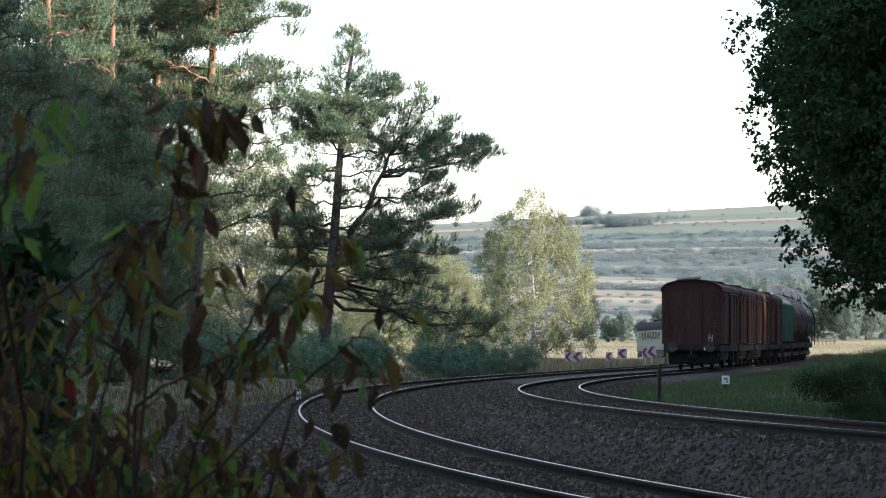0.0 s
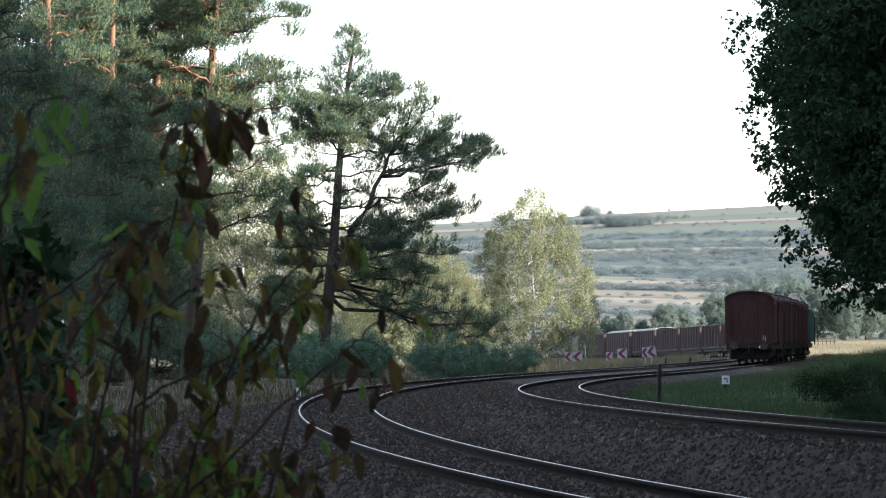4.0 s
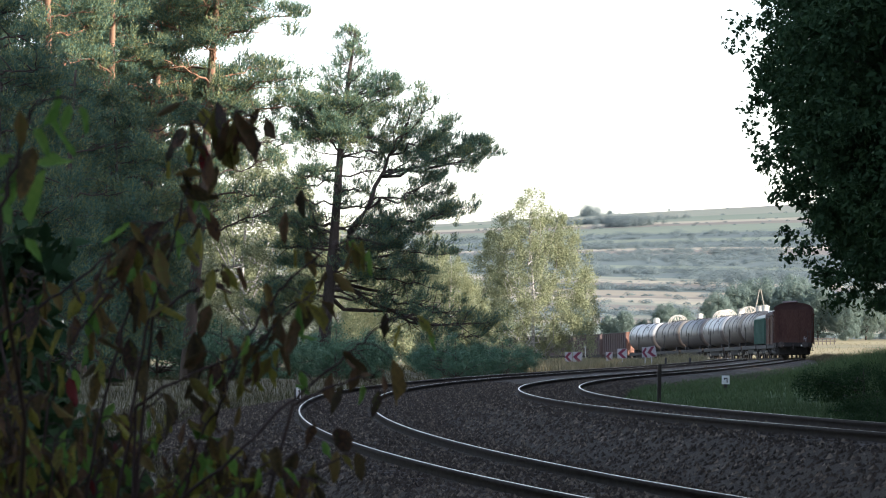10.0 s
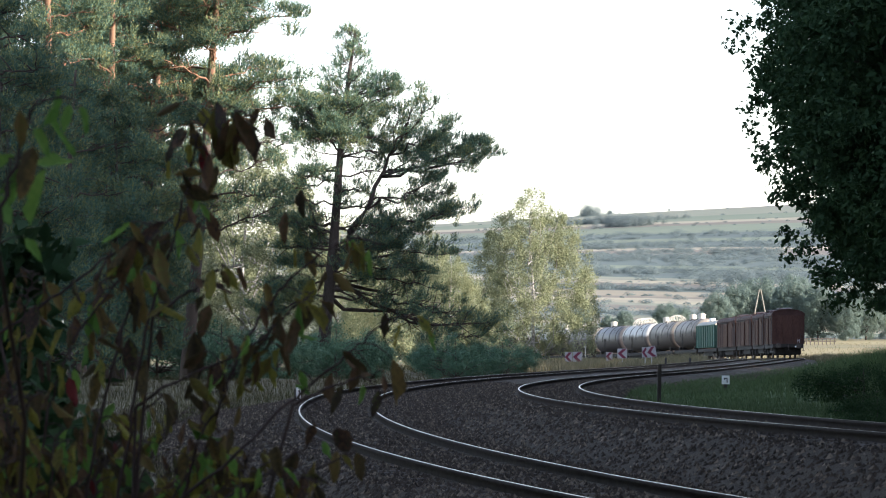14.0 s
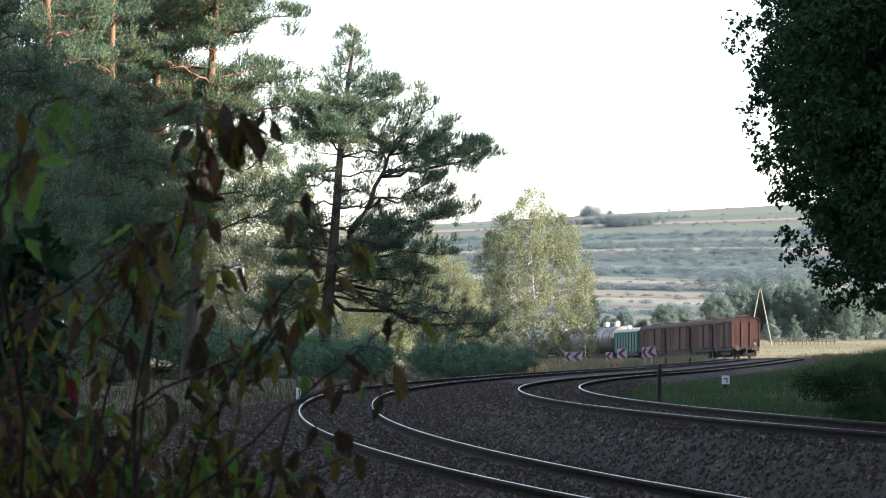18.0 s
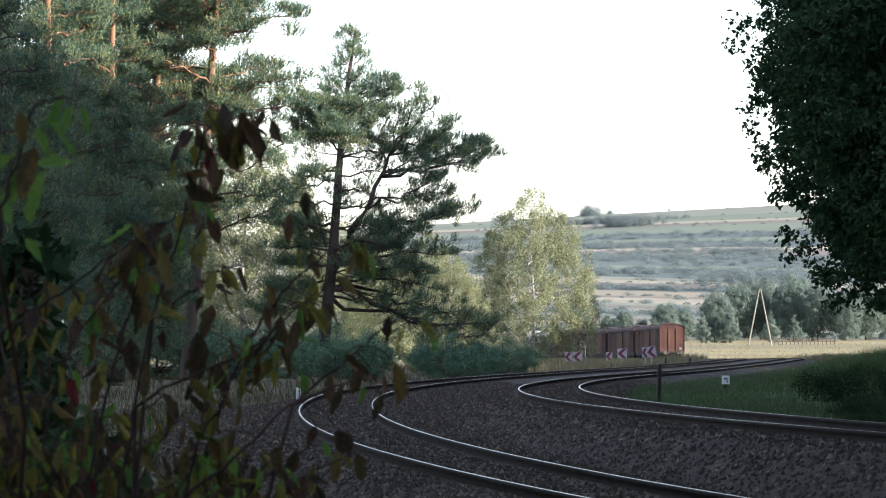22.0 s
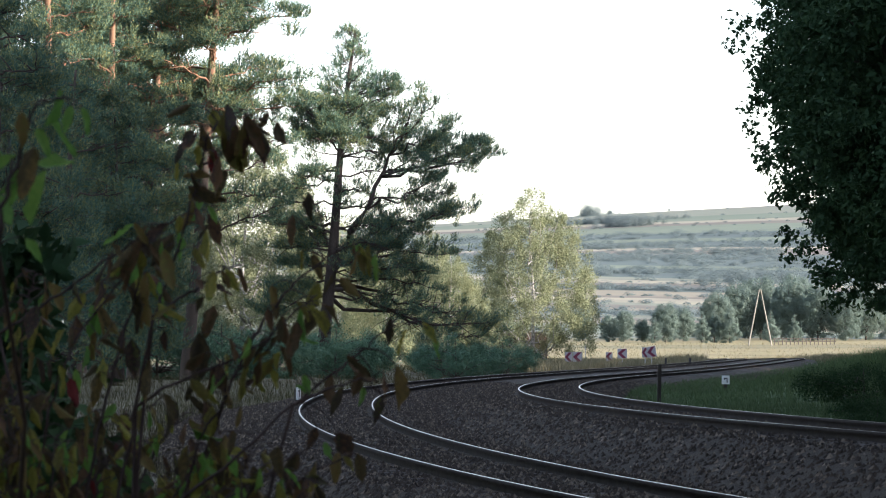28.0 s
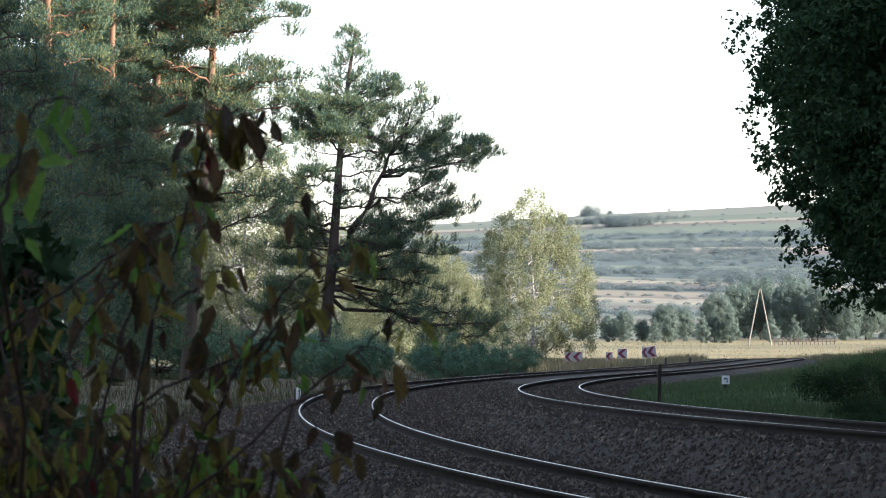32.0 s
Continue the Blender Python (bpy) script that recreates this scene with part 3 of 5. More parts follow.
def build_grass():
    n = 120000
    s = rng.uniform(-45, 130, n)
    u = 1.9 + 14 * rng.random(n)
    x, y, _, _ = on_track(BX, BY, BT, BZ, s, u)
    k = (s < 15) | (u > 2.2 + 1.8 * smooth(22, 66, s) + 0.5 * np.sin(s * 0.23)) | (rng.random(n) < 0.3)
    x, y = x[k], y[k]
    blades("bank_grass", x, y, 0.16, 0.9, "blade", "dark green grass on the bank beside the line", 0.006)
    n = 46000
    s = rng.uniform(-40, 150, n)
    u = 5.0 + 11 * rng.random(n) ** 0.8
    x, y, _, _ = on_track(BX, BY, BT, BZ, s, u)
    blades("tall_grass", x, y, 0.2 + 0.3 * smooth(5, 9, u), 0.7, "blade", "tall rank grass along the top of the bank", 0.006)
    n = 64000
    s = rng.uniform(-55, 170, n)
    u = -3.4 - 16 * rng.random(n) ** 1.3
    x, y, _, _ = on_track(AX, AY, AT, AZ, s, u)
    k = rng.random(n) < 0.84
    blades("verge_grass", x[k], y[k], 0.26, 1.1, "verge_blade", "low green grass on the verge of the track", 0.0045)
    blades("dry_verge_grass", x[~k], y[~k], 0.34, 0.9, "dry_blade", "withered brown grass on the verge of the track", 0.004)
    n = 60000
    y = 215 + 145 * rng.random(n) ** 1.1
    x = y * rng.uniform(0.004, 0.085, n)
    d, _ = nearest(x, y, BX, BY, BZ)
    d2, _ = nearest(x, y, AX, AY, AZ)
    k = (d > 2.4) & (d2 > 2.2)
    blades("roadside_weeds", x[k], y[k], 0.5, 0.5, "dry_blade", "dry weeds and seed heads round the road signs", 0.02)
    # rank weeds beside the outer track, thickest in drifts
    n = 26000
    s = rng.uniform(112, 250, n)
    u = -2.3 - 3.4 * rng.random(n) ** 1.4
    x, y, _, _ = on_track(AX, AY, AT, AZ, s, u)
    drift = (0.5 + 0.5 * np.sin(s * 0.11 + 0.6)) * (0.55 + 0.45 * np.sin(s * 0.53 + 1.9 * u))
    k = rng.random(n) < 0.12 + drift
    blades("tall_weeds", x[k], y[k], (0.3 + 0.6 * drift)[k], 0.45, "dry_blade", "tall dry weeds between the track and the road", 0.018)
    n = 16000
    s = rng.uniform(185, 320, n)
    u = 2.3 + 2.6 * rng.random(n) ** 1.4
    x, y, _, _ = on_track(BX, BY, BT, BZ, s, u)
    blades("lineside_weeds", x, y, 0.25 + 0.35 * np.sin(s * 0.17 + u) ** 2, 0.4, "dry_blade", "rank dry weeds along the far side of the line", 0.018)
    n = 9000
    y = 380 + 300 * rng.random(n)
    x = y * rng.uniform(0.02, 0.13, n)
    d, _ = nearest(x, y, BX, BY, BZ)
    k = d > 4
    blades("field_grass", x[k], y[k], 0.25, 0.9, "dry_blade", "tall straw-coloured grass in the sunlit field", 0.03)


# ---- the train ----
def buffers(t, y, sign):
    for x in (-0.875, 0.875):
        bm = B()
        rod(bm, (x, y, 1.05), (x, y + sign * 0.5, 1.05), 0.09, 10)
        rod(bm, (x, y + sign * 0.5, 1.05), (x, y + sign * 0.56, 1.05), 0.23, 14)
        part("buffer", bm, "wheel", t)


def coupling(t, y, sign):
    bm = B()
    box(bm, (0, y + sign * 0.15, 1.04), (0.12, 0.34, 0.1), 0.02)
    rod(bm, (0, y + sign * 0.3, 1.04), (0, y + sign * 0.34, 0.72), 0.03, 8)
    part("coupling_hook", bm, "wheel", t)


def wheelset(t, y, r=0.46):
    bm = B()
    for x in (-0.7535, 0.7535):
        rod(bm, (x - 0.065, 0, 0), (x + 0.065, 0, 0), r, 20)
        rod(bm, (x - 0.065 * np.sign(x) - 0.02, 0, 0), (x - 0.065 * np.sign(x) + 0.02, 0, 0), r + 0.025, 20)
        for k in range(4):
            a = k * math.pi / 2
            box(bm, (x + 0.07 * np.sign(x), 0.25 * math.cos(a), 0.25 * math.sin(a)), (0.02, 0.07, 0.07))
    rod(bm, (-1.05, 0, 0), (1.05, 0, 0), 0.075, 10)
    w = part("wheelset", bm, "wheel", t)
    w.location = (0, y, r)
    return w


def suspension(t, y, pale=False):
    for x in (-1.02, 1.02):
        bm = B()
        box(bm, (x, y, 0.47), (0.2, 0.3, 0.3), 0.03)
        part("axle_box", bm, "axlebox" if pale else "under", t)
        bm = B()
        for k in range(4):
            box(bm, (x, y, 0.66 + 0.025 * k), (0.1, 1.15 - 0.22 * k, 0.02))
        box(bm, (x, y, 0.86), (0.14, 0.5, 0.12), 0.02)
        part("leaf_spring", bm, "under", t)


def bogie(t, y, pale=True):
    bm = B()
    for x in (-1.0, 1.0):
        box(bm, (x, y, 0.62), (0.12, 2.3, 0.2), 0.03)
        box(bm, (x, y, 0.42), (0.14, 0.7, 0.3), 0.04)
    box(bm, (0, y, 0.62), (2.0, 0.4, 0.22), 0.03)
    part("bogie_frame", bm, "under", t)
    for dy in (-0.9, 0.9):
        wheelset(t, y + dy)
        for x in (-1.06, 1.06):
            bm = B()
            box(bm, (x, y + dy, 0.47), (0.16, 0.28, 0.26), 0.03)
            part("axle_box", bm, "axlebox" if pale else "under", t)


def underframe(t, length, z=1.05):
    bm = B()
    for x in (-1.25, 1.25):
        box(bm, (x, 0, z - 0.04), (0.12, length, 0.34), 0.02)
        # side and centre boxes made deep to darken the gap under the floor
        box(bm, (x * 0.8, 0, z - 0.4), (0.14, length * 0.46, 0.46), 0.05)
    for x in (-0.4, 0.4):
        box(bm, (x, 0, z), (0.12, length, 0.22))
    box(bm, (0, 0, z - 0.28), (0.5, length * 0.96, 0.5), 0.04)
    for y in np.linspace(-length / 2 + 0.08, length / 2 - 0.08, 7):
        box(bm, (0, y, z), (2.4, 0.14, 0.2))
    rod(bm, (-0.5, 1.3, z - 0.35), (-0.5, 2.3, z - 0.35), 0.2, 12)
    box(bm, (0.3, -1.2, z - 0.3), (0.5, 0.7, 0.3), 0.04)
    part("underframe", bm, "under", t)


def roof_line(w, rise, n=14, base=0.0):
    a = np.linspace(0, math.pi, n)
    return [(w * math.cos(q), base + rise * math.sin(q) ** 0.8) for q in a]


def shell(bm, prof, y0, y1, thick=0.05):
    """A curved sheet (across, up) between two ends, with thickness."""
    k = len(prof)
    rows = []
    for y in (y0, y1):
        rows.append([bm.verts.new((x, y, z)) for x, z in prof])
        rows.append([bm.verts.new((x * (1 - thick / 1.5), y, z - thick)) for x, z in prof])
    o0, i0, o1, i1 = rows
    for j in range(k - 1):
        bm.faces.new((o0[j], o0[j + 1], o1[j + 1], o1[j]))
        bm.faces.new((i0[j + 1], i0[j], i1[j], i1[j + 1]))
        bm.faces.new((o0[j + 1], o0[j], i0[j], i0[j + 1]))
        bm.faces.new((o1[j], o1[j + 1], i1[j + 1], i1[j]))
    bm.faces.new((o0[0], o1[0], i1[0], i0[0]))
    bm.faces.new((o1[k - 1], o0[k - 1], i0[k - 1], i1[k - 1]))


def end_cap(bm, prof, y, depth):
    vs = [bm.verts.new((x, y, z)) for x, z in prof]
    f = bm.faces.new(vs)
    g = bmesh.ops.extrude_face_region(bm, geom=[f])
    bmesh.ops.translate(bm, verts=[v for v in g["geom"] if isinstance(v, bmesh.types.BMVert)], vec=(0, depth, 0))


def boxcar(label):
    """Two-axle covered wagon, 13.76 m over buffers."""
    t = thing("boxcar", label, "freight wagon", group="boxcars of the train")
    L, W = 12.6, 1.38
    z0, ze, zr = 1.2, 3.66, 4.2
    underframe(t, L)
    for sx in (-1, 1):
        bm = B()
        box(bm, (sx * (W - 0.03), 0, (z0 + ze) / 2), (0.06, L, ze - z0))
        part("side_wall", bm, "box_red", t)
        # darker panel; its colour also stands in for shade at this end
        part("end_panel", box(B(), (sx * (W + 0.004), -L / 2 + 0.75, (z0 + ze) / 2), (0.02, 1.3, ze - z0 - 0.06), 0.004), "box_dark", t, "dark side panel with shade painted in")
        part("rust_panel", box(B(), (sx * (W + 0.004), -L / 2 + 3.2, (z0 + ze) / 2), (0.02, 2.4, ze - z0 - 0.06), 0.004), "box_door", t, "rust-streaked side panel")
        for y in np.linspace(-L / 2 + 0.9, L / 2 - 0.9, 9):
            if abs(y) > 1.5:
                bm = B()
                box(bm, (sx * (W + 0.012), y, (z0 + ze) / 2), (0.03, 0.08, ze - z0 - 0.02), 0.008)
                part("side_post", bm, "box_red", t)
        d = part("sliding_door", box(B(), (sx * (W + 0.06), 0, (z0 + ze) / 2 - 0.08), (0.06, 2.7, ze - z0 - 0.25), 0.015), "box_door", t, "rusty red sliding door")
        for y in (-1.2, -0.4, 0.4, 1.2):
            part("door_rib", box(B(), (sx * (W + 0.095), y, (z0 + ze) / 2 - 0.08), (0.02, 0.06, ze - z0 - 0.3), 0.006), "box_door", d)
        part("door_rail", box(B(), (sx * (W + 0.08), 0.9, ze - 0.1), (0.06, 6.0, 0.08), 0.01), "under", t)
        part("door_rail", box(B(), (sx * (W + 0.08), 0.9, z0 - 0.02), (0.06, 6.0, 0.07), 0.01), "under", t)
        for y in (-4.6, 4.6):
            bm = B()
            box(bm, (sx * (W + 0.05), y, ze - 0.4), (0.05, 0.9, 0.4), 0.012, Euler((0, sx * 0.25, 0)))
            part("vent_flap", bm, "box_door", t)
        bm = box(B(), (sx * 1.32, -L / 2 + 0.5, 0.62), (0.2, 0.4, 0.04), 0.008)
        for y in (-L / 2 + 0.34, -L / 2 + 0.66):
            rod(bm, (sx * 1.32, y, 0.61), (sx * 1.3, y, 1.0), 0.018, 6)
        part("step", bm, "under", t)
    for sy in (-1, 1):
        y = sy * (L / 2 - 0.03)
        part("end_wall", box(B(), (0, y, (z0 + ze) / 2), (2 * W - 0.1, 0.06, ze - z0)), "box_red", t)
        bm = B()
        end_cap(bm, [(W * 0.98, ze)] + roof_line(W * 0.98, zr - ze - 0.04, 14, ze)[1:-1] + [(-W * 0.98, ze)], y - 0.03, 0.06)
        part("gable", bm, "box_roof", t)
        for x in (-0.42, 0.42):
            part("end_post", box(B(), (x, sy * (L / 2 + 0.04), (z0 + ze) / 2), (0.12, 0.09, ze - z0), 0.02), "box_red", t)
        for x in (-W + 0.05, W - 0.05):
            part("corner_post", box(B(), (x, sy * (L / 2 + 0.012), (z0 + ze) / 2), (0.12, 0.07, ze - z0), 0.012), "box_red", t)
        part("headstock", box(B(), (0, sy * L / 2, 1.05), (2.6, 0.16, 0.32), 0.02), "under", t)
        # plain block for brake gear, added to darken the shaded wagon end
        part("end_filler_block", box(B(), (0, sy * (L / 2 - 0.8), 0.62), (2.3, 0.6, 0.7), 0.1), "under", t)
        buffers(t, sy * (L / 2 + 0.06), sy)
        coupling(t, sy * (L / 2 + 0.05), sy)
        bm = B()
        for x in (1.05, 1.3):
            rod(bm, (x, sy * (L / 2 + 0.1), 1.3), (x, sy * (L / 2 + 0.1), 2.1), 0.02, 6)
        for z in (1.4, 1.7, 2.0):
            rod(bm, (1.05, sy * (L / 2 + 0.1), z), (1.3, sy * (L / 2 + 0.1), z), 0.016, 6)
        part("end_ladder", bm, "strap", t, "steel grab ladder")
    bm = B()
    shell(bm, roof_line(W + 0.06, zr - ze, 16, ze), -L / 2 - 0.1, L / 2 + 0.1)
    part("roof", bm, "box_roof", t, "curved sheet roof of faded red-brown")
    for y in np.linspace(-L / 2 + 0.7, L / 2 - 0.7, 8):
        bm = B()
        shell(bm, roof_line(W + 0.075, zr - ze + 0.012, 16, ze), y - 0.035, y + 0.035, 0.02)
        part("roof_seam", bm, "box_roof", t)
    bm = B()
    box(bm, (-0.25, -L / 2 + 1.5, zr + 0.06), (1.1, 2.6, 0.035), 0.008, Euler((0.05, -0.06, 0.04)))
    part("roof_sheet", bm, "box_roof", t, "loose sheet lifted off the roof")
    part("roof_sheet", box(B(), (0.35, L / 2 - 2.2, zr + 0.02), (0.9, 1.6, 0.035), 0.008, Euler((-0.03, 0.12, 0))), "box_roof", t, "loose sheet lifted off the roof")
    wheels = []
    for y in (-3.6, 3.6):
        wheels.append(wheelset(t, y))
        suspension(t, y)
    return t, wheels


def tank_car(label, mat, hoops, domes):
    """Bogie tank wagon, 13.45 m over buffers."""
    t = thing("tank_car", label, "tank wagon", group="tank cars of the train")
    L, R, zc = 12.2, 1.52, 2.86
    underframe(t, L)
    bm = B()
    prof = [(-L / 2 + 0.25 + 0.42 * (1 - math.cos(a)), R * math.sin(a) ** 0.75) for a in np.linspace(0.0, math.pi / 2, 7)]
    prof += [(-y, r) for y, r in prof[::-1]]
    rings = []
    for y, r in prof:
        rings.append([bm.verts.new((max(r, 0.01) * math.cos(a), y, zc + max(r, 0.01) * math.sin(a))) for a in np.linspace(0, 2 * math.pi, 32, endpoint=False)])
    for p, q in zip(rings[:-1], rings[1:]):
        for j in range(32):
            bm.faces.new((p[j], p[(j + 1) % 32], q[(j + 1) % 32], q[j]))
    bm.faces.new(rings[0][::-1])
    bm.faces.new(rings[-1])
    for f in bm.faces:
        f.smooth = True
    part("barrel", bm, mat, t, "weathered steel barrel, darker brown below")
    for y in (-4.6, -1.6, 1.6, 4.6):
        bm = B()
        a = np.linspace(-0.15, math.pi + 0.15, 24)
        shell(bm, [((R + 0.03) * math.cos(q), zc + (R + 0.03) * math.sin(q)) for q in a], y - 0.1, y + 0.1, 0.03)
        part("strap", bm, "strap", t, "dark steel strap")
    for y in (-4.2, 4.2):
        part("saddle", box(B(), (0, y, 1.36), (2.3, 0.5, 0.36), 0.04), "under", t)
    for y in domes:
        bm = B()
        rod(bm, (0, y, zc + R - 0.1), (0, y, zc + R + 0.42), 0.36, 16)
        rod(bm, (0, y, zc + R + 0.42), (0, y, zc + R + 0.5), 0.42, 16)
        d = part("dome", bm, "cream", t, "cream filling dome")
        part("dome_lid", rod(B(), (0, y, zc + R + 0.5), (0, y, zc + R + 0.6), 0.26, 12), "cream", d)
    part("walkway", box(B(), (0, 0, zc + R + 0.03), (0.5, 5.0, 0.05)), "strap", t)
    for y in hoops:
        # a lattice of arched rails straddling the barrel
        for dy in (-0.6, 0.6):
            bm = B()
            pts = [(0.95 * math.cos(a), y + dy, zc + R - 0.3 + 0.95 * math.sin(a)) for a in np.linspace(0, math.pi, 13)]
            for p, q in zip(pts[:-1], pts[1:]):
                rod(bm, p, q, 0.045, 6)
            for k in (3, 5, 7, 9):
                rod(bm, pts[k], (pts[k][0] * 0.35, y + dy, zc + R), 0.035, 6)
            if dy < 0:
                for k in (3, 9):
                    rod(bm, pts[k], (pts[k][0], y + 0.6, pts[k][2]), 0.03, 6)
            part("hand_rail", bm, "cream", t, "cream arched hand rail")
    for sx in (-1, 1):
        bm = B()
        for dy in (-0.2, 0.2):
            rod(bm, (sx * 1.55, dy + 0.3, 1.1), (sx * 1.54, dy + 0.3, zc), 0.025, 6)
            rod(bm, (sx * 1.54, dy + 0.3, zc), (sx * 0.5, dy + 0.3, zc + R + 0.1), 0.025, 6)
        for z in np.arange(1.25, zc, 0.3):
            rod(bm, (sx * 1.55, 0.1, z), (sx * 1.55, 0.5, z), 0.018, 6)
        part("side_ladder", bm, "strap", t)
        bm = B()
        for k in range(4):
            box(bm, (sx * (R + 0.0) * math.cos(0.55), -3.4 + 0.0 * k, zc + R * math.sin(0.55) - 0.25 * k + 0.2), (0.06, 0.5, 0.1), 0.0, Euler((0, -sx * 0.5, 0)))
        part("hazard_plate", bm, "black", t, "dark plates")
    for sy in (-1, 1):
        part("headstock", box(B(), (0, sy * L / 2, 1.05), (2.6, 0.16, 0.32), 0.02), "under", t)
        buffers(t, sy * (L / 2 + 0.06), sy)
        coupling(t, sy * (L / 2 + 0.05), sy)
        # dark blocks added between the bogies where the underside lies in shade
        part("belly_filler_block", box(B(), (0, sy * 1.0, 0.66), (2.0, 1.7, 0.44), 0.1), "under", t)
        part("belly_filler_block", box(B(), (0, sy * 5.5, 0.72), (2.0, 0.7, 0.4), 0.08), "under", t)
        bogie(t, sy * 3.9)
    return t


def gondola(label, end_mat="gondola", tarp=False):
    """Open high-sided wagon, 12.74 m over buffers."""
    t = thing("open_wagon", label, "freight wagon", group="open wagons of the train")
    L, W, z0, z1 = 11.5, 1.42, 1.2, 3.46
    underframe(t, L)
    part("wagon_floor", box(B(), (0, 0, z0 + 0.03), (2 * W - 0.1, L - 0.1, 0.06)), "gondola", t)
    for sx in (-1, 1):
        part("side_wall", box(B(), (sx * (W - 0.025), 0, (z0 + z1) / 2), (0.05, L, z1 - z0)), "gondola", t)
        part("top_chord", box(B(), (sx * W, 0, z1 + 0.04), (0.14, L, 0.09), 0.015), "gondola", t)
        part("sill_chord", box(B(), (sx * (W + 0.02), 0, z0 + 0.05), (0.12, L, 0.14), 0.015), "gondola", t)
        for y in np.linspace(-L / 2 + 0.1, L / 2 - 0.1, 13):
            part("side_rib", box(B(), (sx * (W + 0.05), y, (z0 + z1) / 2), (0.1, 0.13, z1 - z0), 0.02), "gondola", t)
    for sy in (-1, 1):
        y = sy * (L / 2 - 0.03)
        part("end_wall", box(B(), (0, y, (z0 + z1) / 2 + 0.04), (2 * W - 0.1, 0.06, z1 - z0 + 0.1)), end_mat, t)
        for x in (-0.9, -0.3, 0.3, 0.9):
            part("end_rib", box(B(), (x, sy * (L / 2 + 0.04), (z0 + z1) / 2), (0.12, 0.1, z1 - z0), 0.02), end_mat, t)
        part("end_chord", box(B(), (0, sy * (L / 2 + 0.02), z1 + 0.05), (2 * W, 0.16, 0.1), 0.015), end_mat, t)
        part("headstock", box(B(), (0, sy * L / 2, 1.05), (2.6, 0.16, 0.32), 0.02), end_mat, t)
        buffers(t, sy * (L / 2 + 0.06), sy)
        coupling(t, sy * (L / 2 + 0.05), sy)
        # dark filler blocks, added in place of shade below the floor
        part("belly_filler_block", box(B(), (0, sy * 1.0, 0.66), (2.0, 1.7, 0.44), 0.1), "under", t)
        part("belly_filler_block", box(B(), (0, sy * 5.5, 0.72), (2.0, 0.7, 0.4), 0.08), "under", t)
        bogie(t, sy * 3.9)
    if tarp:
        bm = B()
        shell(bm, roof_line(W - 0.03, 0.34, 12, z1 + 0.05), -L / 2 + 0.15, L / 2 - 0.15, 0.04)
        part("load_cover", bm, "wagon_roof", t, "pale cover over the load")
    return t


def green_wagon(label):
    t = thing("hopper_wagon", label, "freight wagon")
    L, W, z0, z1 = 11.4, 1.42, 1.3, 3.5
    underframe(t, L)
    for sx in (-1, 1):
        part("side_wall", box(B(), (sx * (W - 0.03), 0, (z0 + z1) / 2), (0.06, L, z1 - z0)), "wagon_green", t)
        for y in np.linspace(-L / 2 + 0.12, L / 2 - 0.12, 9):
            part("side_rib", box(B(), (sx * (W + 0.05), y, (z0 + z1) / 2), (0.12, 0.14, z1 - z0), 0.02), "wagon_green", t)
        part("top_chord", box(B(), (sx * (W + 0.02), 0, z1 + 0.03), (0.12, L, 0.1), 0.015), "wagon_green", t)
    for sy in (-1, 1):
        part("end_wall", box(B(), (0, sy * (L / 2 - 0.03), (z0 + z1) / 2), (2 * W - 0.1, 0.06, z1 - z0)), "wagon_green", t)
        bm = B()
        for x in (-1.25, -0.85):
            rod(bm, (x, sy * (L / 2 + 0.12), 1.2), (x, sy * (L / 2 + 0.12), z1 + 0.1), 0.03, 6)
        for z in np.arange(1.4, z1, 0.32):
            rod(bm, (-1.25, sy * (L / 2 + 0.12), z), (-0.85, sy * (L / 2 + 0.12), z), 0.03, 6)
        part("end_ladder", bm, "wagon_green", t)
        part("headstock", box(B(), (0, sy * L / 2, 1.05), (2.6, 0.16, 0.32), 0.02), "under", t)
        buffers(t, sy * (L / 2 + 0.06), sy)
        coupling(t, sy * (L / 2 + 0.05), sy)
        # filler blocks added to keep the shaded underside dark
        part("belly_filler_block", box(B(), (0, sy * 1.0, 0.66), (2.0, 1.7, 0.44), 0.1), "under", t)
        part("belly_filler_block", box(B(), (0, sy * 5.5, 0.72), (2.0, 0.7, 0.4), 0.08), "under", t)
        bogie(t, sy * 3.6)
    bm = B()
    shell(bm, roof_line(W - 0.02, 0.46, 14, z1 + 0.04), -L / 2 + 0.05, L / 2 - 0.05)
    part("roof", bm, "wagon_roof", t, "pale arched roof")
    for y in (-3.6, -1.2, 1.2, 3.6):
        part("roof_hatch", box(B(), (0, y, z1 + 0.53), (0.7, 0.8, 0.08), 0.02), "wagon_roof", t)
    part("vent_box", rod(B(), (0, L / 2 - 1.2, z1 + 0.4), (0, L / 2 - 1.2, z1 + 0.85), 0.3, 14), "white", t)
    return t


